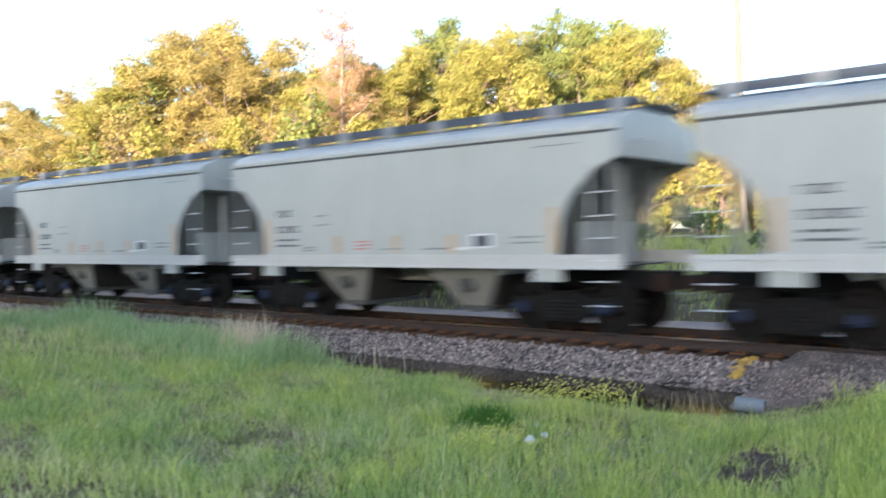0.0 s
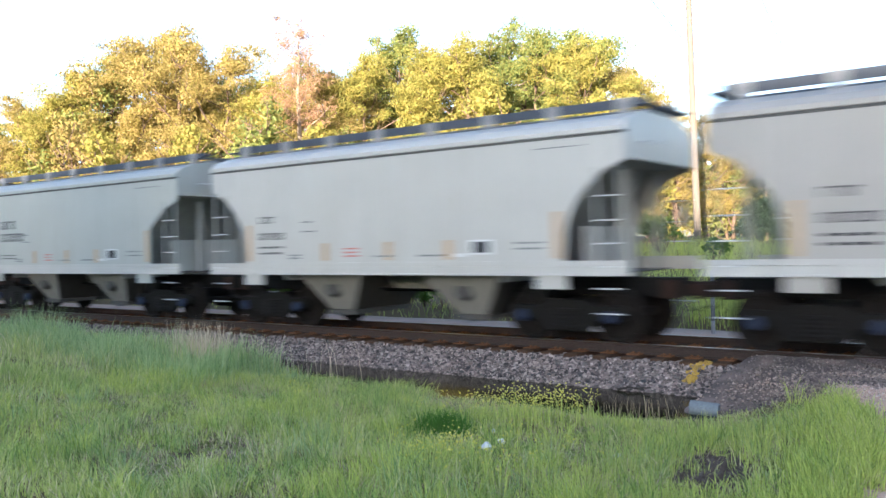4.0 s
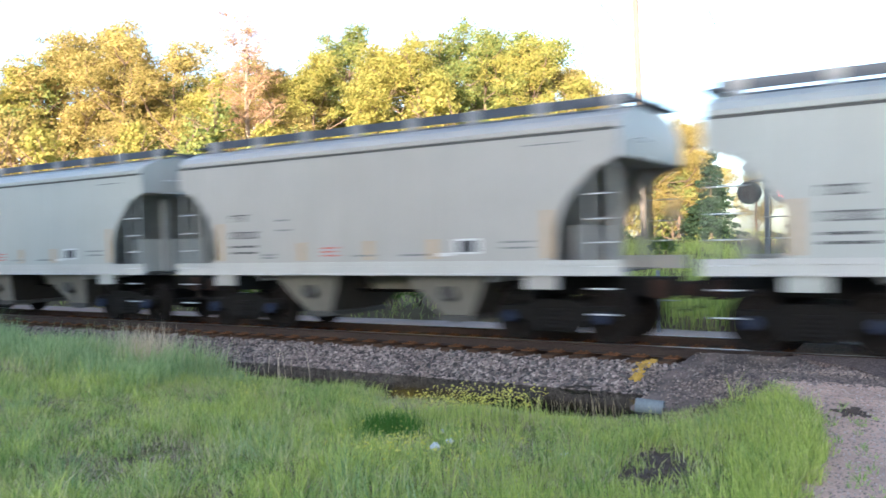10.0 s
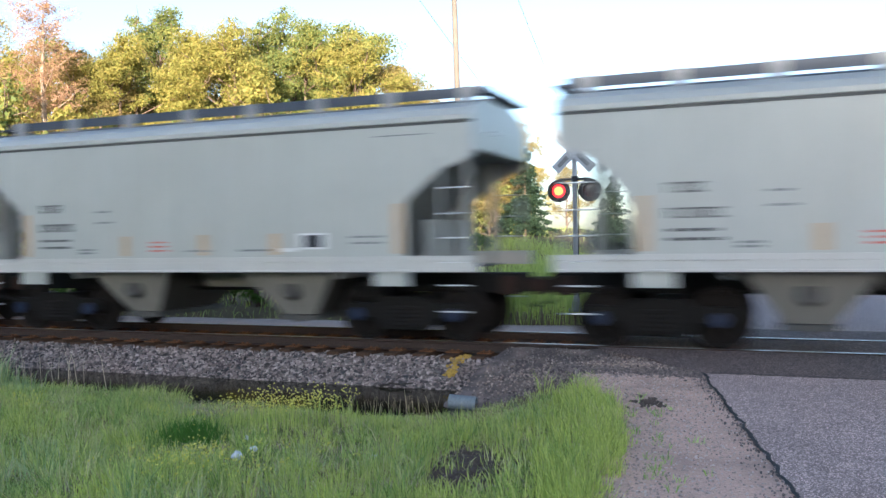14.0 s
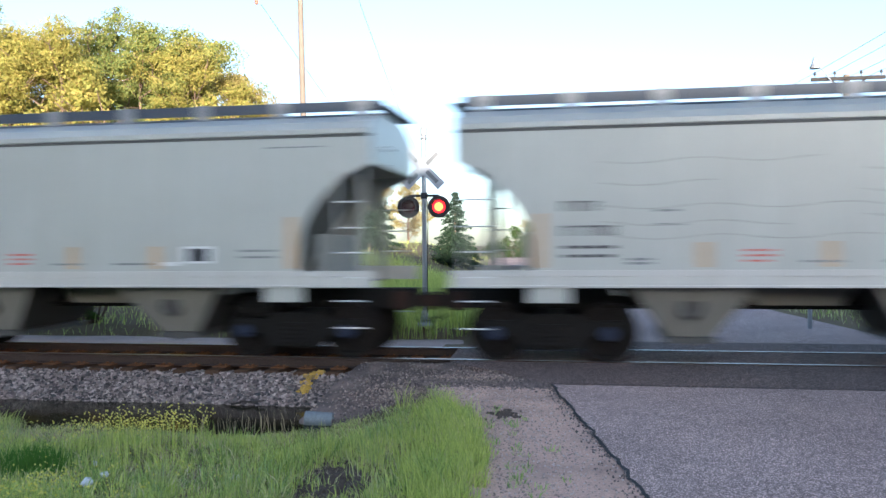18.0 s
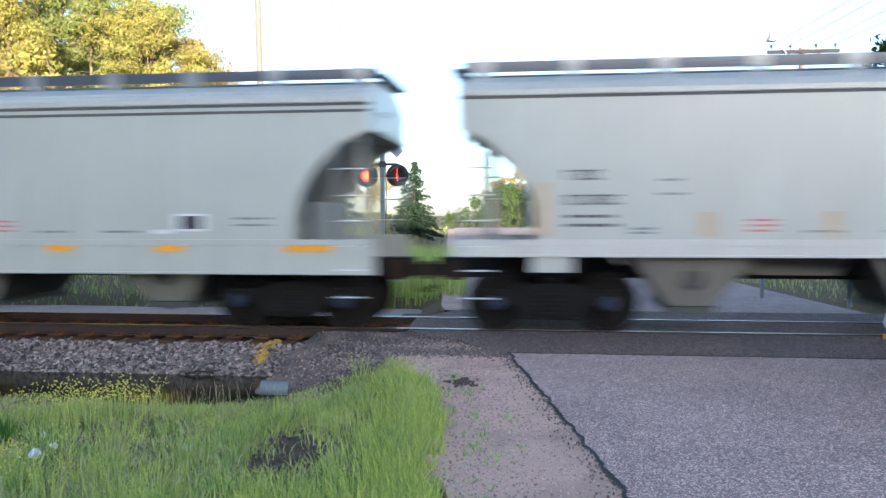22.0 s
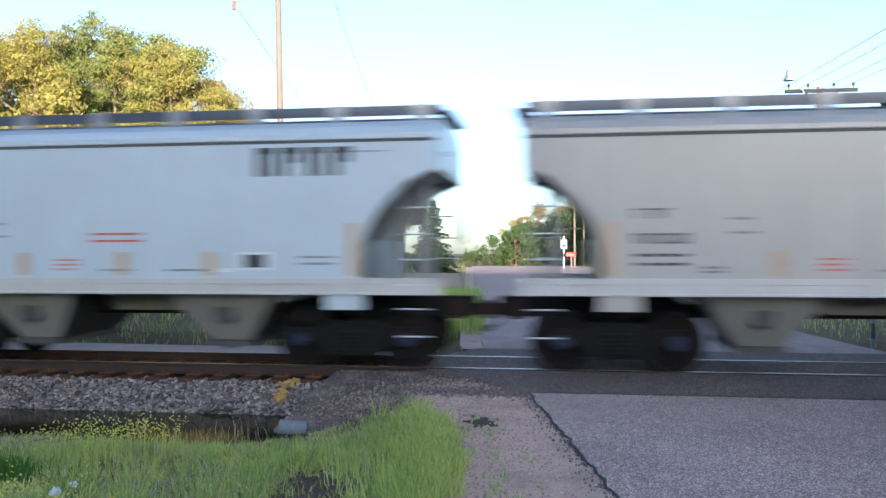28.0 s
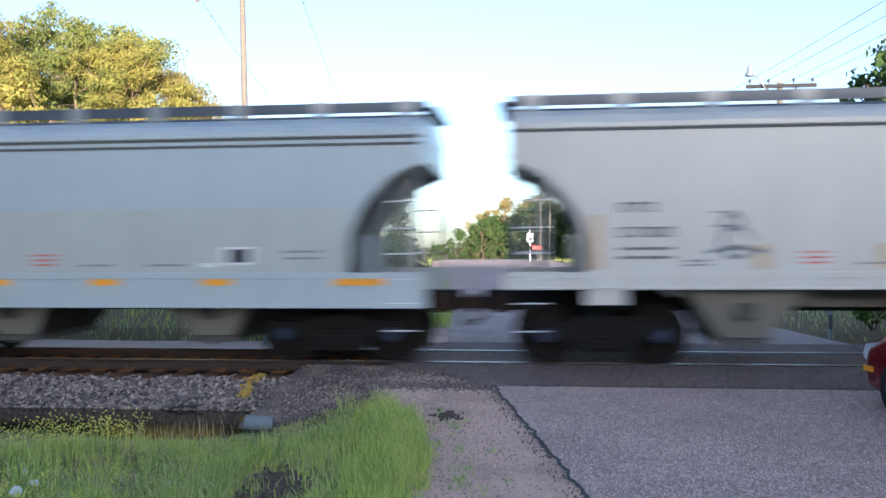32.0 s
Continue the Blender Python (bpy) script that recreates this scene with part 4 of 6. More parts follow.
def scrawl(car, strokes, mat, r=0.03, name="graffiti"):
    """Spray-painted strokes: bent lines (x, z) lying on the near side."""
    for pts in strokes:
        bm = B()
        prev = None
        for k, (x, z) in enumerate(pts):
            a, b = pts[max(0, k - 1)], pts[min(len(pts) - 1, k + 1)]
            d = Vector((b[0] - a[0], b[1] - a[1])).normalized()
            w = r * (0.6 + 0.5 * math.sin(k * 1.9) ** 2)
            y = -SIDE + 0.0135
            cur = [bm.verts.new((x - d.y * w, y, z + d.x * w)), bm.verts.new((x + d.y * w, y, z - d.x * w))]
            if prev:
                bm.faces.new((prev[0], cur[0], cur[1], prev[1]))
            prev = cur
        part(name, bm, mat, car)


def curve(cx, cz, rx, rz, a0, a1, n=12):
    return [(cx + rx * math.cos(a0 + (a1 - a0) * k / n), cz + rz * math.sin(a0 + (a1 - a0) * k / n)) for k in range(n + 1)]


def special(k, car):
    if k == 1:
        scrawl(car, [curve(-1.9, 1.72, 0.62, 0.26, 0.4, 5.2), [(-2.5, 1.7), (-2.2, 1.98), (-1.5, 2.02), (-1.1, 1.96)], curve(-1.05, 2.12, 0.22, 0.30, 0.5, 4.6), curve(-0.35, 1.80, 0.30, 0.22, 0.2, 4.0), [(-0.1, 1.98), (0.5, 2.04), (1.15, 2.0)], curve(0.75, 1.78, 0.28, 0.20, 0.0, 5.0), [(-2.45, 1.70), (-2.1, 1.52), (-1.6, 1.50)]], M["mark_grey"], 0.045)
        scrawl(car, [curve(0.75, 1.76, 0.14, 0.12, 0.0, 6.2)], M["mark_red"], 0.03)
    if k == 18:
        scrawl(car, [[(-3.0 + 0.2 * j, z + 0.035 * math.sin(j * 0.7 + z)) for j in range(n)] for z, n in ((3.02, 16), (2.70, 9), (2.36, 24), (2.12, 14), (1.92, 20))] + [[(0.6 + 0.2 * j, z + 0.03 * math.sin(j + z)) for j in range(n)] for z, n in ((2.55, 12), (2.86, 8), (2.2, 13))], M["steel_grey"], 0.009, "scratch")
    if k == 27:
        stencil(car, [(0.05, 2.13, 0.85, 0.035), (0.05, 2.02, 0.85, 0.035)], M["mark_red"], "red_lines")
    if k == 32:
        scrawl(car, [curve(-1.9, 1.86, 0.20, 0.22, 0, 5.5), [(-2.3, 1.72), (-1.9, 1.80), (-1.5, 1.72)], curve(-1.95, 2.1, 0.12, 0.16, 0, 4)], M["mark_grey"], 0.04)
    if k == 31:
        # an older lower coat that ends in a straight line
        bm = B()
        box(bm, -3.9, 3.98, -SIDE + 0.0165, -SIDE + 0.0185, SILL1 + 0.01, 2.42)
        part("lower_coat", bm, M["paint_coat"], car, "duller grey lower coat")


PHASE = [(0, -5.29), (2, -5.05), (3, -4.94), (6, -4.53), (9, -4.16), (12, -3.74), (14, -3.40), (18, -2.74), (20, -2.42), (22, -2.09), (24, -1.82), (25, -1.70), (28, -1.39), (30, -1.22), (32, -1.08)]


def gone(t):
    """Metres that the train has run by then; at t = k the k-th gap stands near the crossing."""
    for (a, u), (b, v) in zip(PHASE, PHASE[1:]):
        if t <= b:
            return CAR * t - (u + (v - u) * (t - a) / (b - a))
    return CAR * t - PHASE[-1][1]


FIRST, LAST = -4, 36
LONGER = 0.47    # by which one early car exceeds the others
BIG, LOGO, ORANGE = {1, 2, 6, 12, 21, 31}, {27}, {21, 31}
BLUE, COOL, PALE, DIRTY = {27}, {31}, {3, 11, 20, 24, 32}, {4, 9, 28, 29, 34}
train = {}


def build_train():
    masters = {}
    for k in range(FIRST, LAST + 1):
        paint = "paint_blue" if k in BLUE else "paint_cool" if k in COOL else "paint_pale" if k in PALE else "paint_dirty" if k in DIRTY else "paint_grey"
        form = "straight" if k in (1, 2, 12, 13) else "round"
        own = k if k in (1, 18, 27, 31, 32) else None
        key = (paint, form, k in BIG, k in LOGO, k in ORANGE, own)
        if key not in masters:
            car = build_car(paint, form, k in ORANGE)
            dress(car, k in BIG, k in LOGO, k in ORANGE, len(masters) * 5)
            special(k, car)
            masters[key] = car
        else:
            car = copy_thing(masters[key], pose(0, 0, 0))
        tone = {"paint_blue": "pale blue-grey", "paint_cool": "cool grey", "paint_pale": "pale grey", "paint_dirty": "dusty beige grey", "paint_grey": "warm grey"}[paint]
        extra = ", large black reporting marks" if k in BIG else ", large company letters" if k in LOGO else ", small black stencils" + (", grey graffiti" if k in (1, 32) else "")
        tagged(car, tone + " covered hopper car" + extra + (", orange strips" if k in ORANGE else ""))
        if k == 1:
            car.scale.x = 1 + LONGER / CAR
        train[k] = car


build_train()


# ---- trees ----
def leaf_mesh(name, blobs, count, size, mat, seed, flat=0.6, pads=12):
    """A crown of many small leaves: each blob (x, y, z, radius) is broken into flat sprays with gaps between them."""
    r = np.random.RandomState(seed)
    base = np.repeat(np.array(blobs), pads, axis=0)
    m = len(base)
    d = r.normal(size=(m, 3)) + np.array([0, 0, 0.25])
    d /= np.linalg.norm(d, axis=1)[:, None]
    pc = base[:, :3] + d * base[:, 3:] * r.uniform(0.45, 1.0, (m, 1)) * np.array([1, 1, 0.85])
    pr = base[:, 3] * r.uniform(0.28, 0.52, m)
    pick = r.choice(m, count, p=pr ** 2 / (pr ** 2).sum())
    o = r.normal(size=(count, 3))
    o /= np.linalg.norm(o, axis=1)[:, None]
    c = pc[pick] + o * (pr[pick] * r.uniform(size=count) ** 0.45)[:, None] * np.array([1.15, 1.15, 0.6])
    nrm = 0.45 * d[pick] + 0.6 * o + 0.5 * r.normal(size=(count, 3))
    nrm /= np.linalg.norm(nrm, axis=1)[:, None]
    u = np.cross(nrm, r.normal(size=(count, 3)))
    u /= np.linalg.norm(u, axis=1)[:, None]
    w = np.cross(nrm, u)
    s = size * r.uniform(0.6, 1.3, (count, 1))
    v = np.stack([c - u * s, c + w * s * flat, c + u * s, c - w * s * flat], 1).reshape(-1, 3)
    f = np.arange(count * 4).reshape(-1, 4)
    me = bpy.data.meshes.new(name)
    me.from_pydata(v.tolist(), [], f.tolist())
    me.materials.append(mat)
    return me


def limb_path(bm, p0, p1, r0, r1, bow, rnd, n=4):
    pts = []
    for k in range(n + 1):
        t = k / n
        p = Vector(p0).lerp(Vector(p1), t) + Vector((rnd.uniform(-1, 1), rnd.uniform(-1, 1), rnd.uniform(-0.3, 0.5))) * bow * math.sin(t * 3.14)
        pts.append((p, r0 + (r1 - r0) * t))
    for (a, ra), (b, rb) in zip(pts, pts[1:]):
        tube(bm, a, b, ra, rb, 6, False)
    return [p for p, _ in pts]


def tree_model(height, spread_r, mat, seed, leaves=13000, base=0.30, leaf=0.11, bark="bark", sparse=1.0, label="tree"):
    rnd = random.Random(seed)
    root = thing("tree", label, "tree")
    bm = B()
    top = (rnd.uniform(-0.5, 0.5), rnd.uniform(-0.5, 0.5), height * 0.86)
    tr = limb_path(bm, (0, 0, -0.4), top, height * 0.020, height * 0.004, 0.35, rnd, 7)
    blobs = []
    n = 15
    for k in range(n):
        t = base + (0.97 - base) * k / (n - 1)
        z = height * t
        wide = spread_r * (math.sin(math.pi * min(1, (t - base) / (1 - base) * 0.80 + 0.20)) ** 0.7) * rnd.uniform(0.62, 1.12)
        a = k * 2.4 + rnd.uniform(-0.5, 0.5)
        e = (wide * math.cos(a), wide * math.sin(a), z + rnd.uniform(-0.3, 0.6))
        i = min(6, max(1, int(t * 7.5)))
        ways = limb_path(bm, tr[i], e, height * 0.0095 * (1.2 - t), 0.025, 0.35, rnd, 3)
        for _ in range(5):
            a2 = ways[rnd.choice((1, 2, 2, 3))]
            limb_path(bm, a2, (a2.x + rnd.uniform(-1.3, 1.3), a2.y + rnd.uniform(-1.3, 1.3), a2.z + rnd.uniform(0.1, 1.5)), 0.03, 0.012, 0.15, rnd, 2)
        q = rnd.uniform(0.75, 1.30) * spread_r * 0.33 * sparse
        blobs.append((e[0] * 0.9, e[1] * 0.9, e[2] + 0.2, q))
        for _ in range(4):
            blobs.append((e[0] * rnd.uniform(0.35, 1.15), e[1] * rnd.uniform(0.35, 1.15), e[2] + rnd.uniform(-0.9, 1.0), q * rnd.uniform(0.4, 0.8)))
    blobs.append((top[0], top[1], height * 0.93, spread_r * 0.30))
    part("trunk", bm, M[bark], root, smooth=True)
    me = leaf_mesh("crown", blobs, leaves, leaf, M[mat], seed)
    again("crown", me, root)
    return root


def bare_model(height, seed):
    """A tall half-dead tree: a forked pale trunk, rising limbs and a slim crown of reddish twigs."""
    rnd = random.Random(seed)
    root = thing("tree", "tall half-bare tree with reddish twigs and a pale forked trunk", "tree")
    bm = B()
    blobs = []
    trunk = limb_path(bm, (0, 0, -0.4), (0.1, 0, height * 0.94), 0.27, 0.05, 0.12, rnd, 8)
    for k in range(26):
        t = 0.40 + 0.56 * k / 25
        a, l = k * 2.4, (2.5 - 1.3 * (t - 0.4) / 0.56) * rnd.uniform(0.6, 1.2)
        p = trunk[min(8, int(t * 8.5))]
        e = (math.cos(a) * l, math.sin(a) * l, height * t + l * 0.75)
        limb_path(bm, (p.x, p.y, height * t), e, 0.055 * (1.25 - t), 0.012, 0.14, rnd, 3)
        if t > 0.50:
            blobs += [(e[0] * u, e[1] * u, height * t + l * 0.75 * u, 0.40 + 0.45 * rnd.random()) for u in (0.45, 0.7, 1.0)]
    blobs += [(0.1, 0, height * u, 0.80 - 1.1 * (u - 0.7)) for u in (0.72, 0.78, 0.84, 0.90, 0.95, 0.99)]
    part("trunk", bm, M["bark_pale"], root, smooth=True)
    again("crown", leaf_mesh("crown", blobs, 17000, 0.050, M["leaf_rust"], seed, 0.45, 14), root)
    return root


def spruce_model(height, r0, mat, seed, label, leaves=15000):
    rnd = np.random.RandomState(seed)
    root = thing("spruce", label, "tree")
    bm = B()
    tube(bm, (0, 0, -0.4), (0, 0, height * 0.97), height * 0.016, 0.02, 8, False)
    part("trunk", bm, M["bark"], root)
    V = []
    tiers = 22
    for k in range(tiers):
        t = k / tiers
        z, rr = height * (0.07 + 0.91 * t), r0 * (1 - t) ** 0.85 + 0.12
        for j in range(max(5, int(13 * (1 - t)))):
            a = rnd.uniform(0, 6.28)
            l = rr * rnd.uniform(0.75, 1.12)
            m = max(5, int(leaves / tiers / 9 * (0.35 + rr / r0)))
            for _ in range(m):
                s = rnd.uniform(0.05, 1)
                c = np.array((math.cos(a) * l * s, math.sin(a) * l * s, z - 0.30 * l * s + 0.12 * s * s)) + rnd.normal(size=3) * 0.09
                V.append(c)
    V = np.array(V)
    n = len(V)
    u = rnd.normal(size=(n, 3)) * np.array([1, 1, 0.5])
    u /= np.linalg.norm(u, axis=1)[:, None]
    w = np.cross(u, rnd.normal(size=(n, 3)))
    w /= np.linalg.norm(w, axis=1)[:, None]
    s = 0.19 * rnd.uniform(0.6, 1.3, (n, 1)) * height / 9
    v = np.stack([V - u * s, V + w * s * 0.35, V + u * s, V - w * s * 0.35], 1).reshape(-1, 3)
    me = bpy.data.meshes.new("crown")
    me.from_pydata(v.tolist(), [], np.arange(n * 4).reshape(-1, 4).tolist())
    me.materials.append(M[mat])
    again("crown", me, root)
    return root


def plant(model, x, y, scale=1.0, turn=0.0, sink=0.0, label=""):
    o = copy_thing(model, pose(x, y, ground_z(x, y) - sink, 0, 0, turn))
    o.scale = (scale, scale, scale)
    if label:
        o["label"] = label
    return o


OAK = "broad oak with fresh yellow-green leaves in evening sun"
ASH = "tall tree with green leaves at the wood's edge"
oaks = [tree_model(13.0, 4.6, "leaf_oak", 11 + i, 38000, 0.24, 0.074, "bark", 1.0, OAK) for i in range(3)]
leafy = [tree_model(12.8, 4.1, "leaf_mid", 211 + i, 36000, 0.20, 0.072, "bark", 1.0, "broad tree with yellow-green leaves at the wood's edge") for i in range(2)]
greens = [tree_model(12.5, 3.7, "leaf_green", 31 + i, 34000, 0.22, 0.072, "bark", 1.0, ASH) for i in range(3)]
mids = [tree_model(13.0, 4.4, ("leaf_oak", "leaf_mid", "leaf_green")[i], 131 + i, 12000, 0.14, 0.115, "bark", 1.05, "leafy tree standing deeper in the wood") for i in range(3)]
youngs = [tree_model(6.0, 2.3, ("leaf_oak", "leaf_mid", "leaf_green")[i], 141 + i, 5200, 0.10, 0.10, "bark", 1.05, "young tree with fresh leaves at the wood's edge") for i in range(3)]
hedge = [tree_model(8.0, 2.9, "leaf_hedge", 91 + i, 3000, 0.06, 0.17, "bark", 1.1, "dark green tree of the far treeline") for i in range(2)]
dead = bare_model(14.0, 51)
spruces = [spruce_model(9.0, 3.3, "leaf_spruce", 61 + i, "dark green spruce with a narrow pointed crown") for i in range(2)]


def polar(az, d):
    """A place at an angle to the left of straight across, d metres off."""
    return -math.sin(radians(az)) * d, math.cos(radians(az)) * d


SKYLINE = [(17, 0.12), (20.6, 0.128), (23, 0.172), (24.1, 0.196), (26.3, 0.227), (29.4, 0.234), (31.7, 0.251), (34, 0.246), (37.1, 0.228), (39.3, 0.25), (41.7, 0.217), (44, 0.203), (47.7, 0.193), (48.7, 0.211), (51.1, 0.238), (53.8, 0.247), (56.7, 0.232), (59, 0.212), (60.6, 0.183), (62.5, 0.172), (65, 0.16), (68.7, 0.129), (73.5, 0.075), (78, 0.047), (82, 0.018), (85, 0.01)]


def tall(az, d):
    """The height that brings a tree there up to the skyline."""
    t = np.interp(az, [a for a, _ in SKYLINE], [b for _, b in SKYLINE])
    return (0.95 + t * d) / 1.09


def build_woods():
    rnd = random.Random(21)
    # the wood beyond the track: azimuth, distance, height in metres, kind
    front = [(22.4, 52, 9.0, 'o'), (20.6, 45, 7.6, 'o'), (18.6, 46, 6.6, 'o'), (17.0, 47, 7, 'o'), (15.8, 49, 7, 'o'), (24.0, 53, 11.2, 'o'), (26.5, 50, 12.6, 'm'), (29.5, 51, 13.2, 'g'), (31.5, 54, 14.6, 'g'), (34.5, 50, 12.0, 'm'), (37.0, 52, 13.6, 'm'), (39.0, 56, 14.8, 'g'), (41.5, 52, 11.2, 'm'),
             (44.0, 52, 10.8, 'o'), (48.0, 55, 12.4, 'm'), (50.5, 56, 14.6, 'o'), (53.5, 57, 16.0, 'o'), (56.5, 60, 15.4, 'o'), (60.0, 60, 12.6, 'm'), (63.0, 62, 12.0, 'o'), (65.5, 68, 12.0, 'o'), (67.5, 78, 12.0, 'o'), (69.5, 92, 12.6, 'o'),
             (72.0, 115, 13.4, 'o'), (73.5, 132, 12.6, 'o')]
    for az, d, h, kind in front:
        x, y = polar(az, d)
        mod = rnd.choice({'o': oaks, 'g': greens, 'm': leafy}[kind])
        plant(mod, x, y, tall(az, d) / {'o': 13.0, 'g': 12.5, 'm': 12.8}[kind], rnd.uniform(0, 360))
    x, y = polar(45.8, 48)
    plant(dead, x, y, 13.0 / 14.0, 40)
    # a second row that closes the gaps, then low growth at the edge
    for az in np.arange(25.5, 74, 1.6):
        d = (60 if az < 62 else 60 + (az - 62) ** 1.75 * 1.2) + rnd.uniform(0, 6)
        x, y = polar(az, d)
        plant(rnd.choice(mids), x, y, tall(az, d) / 13.0 * rnd.uniform(0.82, 1.0), rnd.uniform(0, 360))
    for az in np.arange(15.6, 70, 1.7):
        d = (46 if az < 60 else 46 + (az - 60) ** 1.7) + rnd.uniform(-1.5, 3)
        x, y = polar(az, d)
        plant(rnd.choice(youngs), x, y, rnd.uniform(0.8, 1.25) * (0.7 if az < 22 else 1), rnd.uniform(0, 360), 0.3)
    for az, d in ((75, 175), (77, 215), (78.5, 260), (80, 320), (81.5, 400), (82.5, 470), (83.5, 560)):
        for j in range(3):
            x, y = polar(az + rnd.uniform(-0.8, 0.8), d + rnd.uniform(-10, 25))
            plant(rnd.choice(mids), x, y, tall(az, d) / 13.0 * rnd.uniform(0.85, 1.05), rnd.uniform(0, 360))
    # by the road beyond: spruces, then the far treeline on both sides
    for az, d, h in ((15.0, 46, 5.0), (9.15, 46, 4.3), (16.4, 52, 6.6)):
        x, y = polar(az, d)
        plant(rnd.choice(spruces), x, y, h / 9.0, rnd.uniform(0, 360))
    x, y = polar(12.3, 75)
    plant(oaks[0], x, y, 0.42, 30)
    far = [(-30, 0.26), (-27, 0.25), (-23.6, 0.22), (-22.4, 0.15), (-21.2, 0.09), (-16, 0.08), (-12, 0.062), (-6, 0.056), (-3, 0.046), (0, 0.045), (3.8, 0.034), (5.7, 0.014), (7.2, 0.003)]
    for az in np.arange(-29, 7.3, 0.85):
        for row in (0, 1):
            d = (92 if az > -10 else 64 if az > -21.6 else 44) + rnd.uniform(-4, 4) + 12 * row
            x, y = polar(az + rnd.uniform(-0.3, 0.3), d)
            if row and az > 4:
                continue
            h = max(1.2, 1.9 + np.interp(az, [a for a, _ in far], [b for _, b in far]) * d - ground_z(x, y))
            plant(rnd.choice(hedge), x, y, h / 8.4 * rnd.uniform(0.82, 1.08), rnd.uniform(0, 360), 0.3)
    for az, d, h in ((1.8, 104, 8.5), (0.2, 106, 9.0), (-1.2, 104, 8.2), (3.2, 106, 7.2)):
        x, y = polar(az, d)
        plant(rnd.choice(oaks), x, y, h / 13.0, rnd.uniform(0, 360), 0.0, "tree with sunlit yellow leaves above the far treeline")
    # the dark conifer beside the near bank
    pine = spruce_model(13.0, 3.0, "leaf_spruce", 77, "dark conifer with bare lower twigs near the bank", 12000)
    pine.location = (-17.2, 1.6, ground_z(-17.2, 1.6))
    for mod in (*oaks, *leafy, *greens, *hedge, *mids, *youngs, dead, *spruces):
        for o in (*mod.children_recursive, mod):
            bpy.data.objects.remove(o)


build_woods()


# ---- grass, flowers, reeds and brush ----
def blades(name, pts, heights, widths, mat, label, category, seed, lean=0.35, ways=None):
    """Bent blades in one mesh: a root pair, a middle pair and a tip each. ways: the angle to which each one leans."""
    r = np.random.RandomState(seed)
    n = len(pts)
    pts = np.asarray(pts, float)
    a, b = r.uniform(0, 6.283, n), r.uniform(0, 6.283, n)
    if ways is not None:
        b = np.asarray(ways) + 0.5 * r.normal(size=n)
    h, w = np.asarray(heights)[:, None], np.asarray(widths)[:, None]
    side = np.stack([np.cos(a), np.sin(a), np.zeros(n)], 1) * w * 0.5
    out = np.stack([np.cos(b), np.sin(b), np.zeros(n)], 1) * h * (lean * r.uniform(0.2, 1.3, n))[:, None]
    up = np.array([0, 0, 1.0])
    mid = pts + up * h * 0.55 + out * 0.32
    tip = pts + up * h * (1 - 0.25 * r.uniform(size=(n, 1))) + out
    v = np.stack([pts - side, pts + side, mid + side * 0.8, mid - side * 0.8, tip], 1).reshape(-1, 3)
    i = np.arange(n)[:, None] * 5
    quads = (i + np.array([[0, 1, 2, 3]])).tolist()
    tris = (i + np.array([[3, 2, 4]])).tolist()
    ob = raw(name, v.tolist(), quads + tris, mat)
    tagged(ob, label, category, kind="stuff")
    return ob


def in_field(x, y):
    """Whether grass grows here on the near side."""
    if x > road_left(y) - 1.1 - 0.28 * step(8.6, 10.2, y) - 0.2 * step(7.6, 6.0, y) + 0.16 * noise.noise((x * 1.6, y * 1.6, 3)) + 0.22 * noise.noise((x * 5, y * 5, 3)):
        return False
    if ((x + 2.42 + 0.25 * (y - 7.4)) / 0.30) ** 2 + ((y - 7.40) / 0.66) ** 2 < 0.8 + 3.2 * noise.noise((x * 6, y * 6, 0)):
        return False
    if ((x + 1.85) / 0.13) ** 2 + ((y - 8.55) / 0.30) ** 2 < 0.8 + 1.5 * noise.noise((x * 7, y * 7, 1)):
        return False
    if ((x + 6.95) / 0.30) ** 2 + ((y - 5.1) / 0.18) ** 2 < 1 + 1.2 * noise.noise((x * 6, y * 6, 5)):
        return False
    if x > -4.4 and y > 10.75 + 0.45 * math.exp(-((x + 2.7) / 0.7) ** 2) - 0.30 * noise.noise((x * 2, 0, 0)) - 0.2 * noise.noise((x * 6, 3, 0)):
        return False
    return True


def field_points(n, x0, x1, y0, y1, seed, keep=None):
    r = np.random.RandomState(seed)
    out = []
    for x, y in zip(r.uniform(x0, x1, n), r.uniform(y0, y1, n)):
        if in_field(x, y) and (keep is None or keep(x, y, r)):
            z = ground_z(x, y)
            if x > road_left(y) - 1.6:
                z = max(z, road_z(y) - 0.02)
            if z > -0.60:
                out.append((x, y, z - 0.02))
    return out


def tufts(pts, per, seed, spread_r):
    """Gather blades round tuft roots: roots, a height factor and an outward angle per blade."""
    r = np.random.RandomState(seed)
    out, fac, ways = [], [], []
    for x, y, z in pts:
        k = 0.45 + 1.25 * r.uniform() ** 2.6
        q = spread_r * (0.5 + 0.9 * k) * r.uniform(0.6, 1.3)
        bow = r.uniform(0, 6.283)
        for _ in range(max(3, int(per * (0.35 + k) * r.uniform(0.6, 1.3)))):
            dx, dy = r.normal() * q, r.normal() * q
            if in_field(x + dx, y + dy):
                out.append((x + dx, y + dy, z))
                fac.append(k * r.uniform(0.5, 1.1))
                ways.append(math.atan2(dy + 0.4 * q * math.sin(bow), dx + 0.4 * q * math.cos(bow)))
    return out, np.array(fac), np.array(ways)


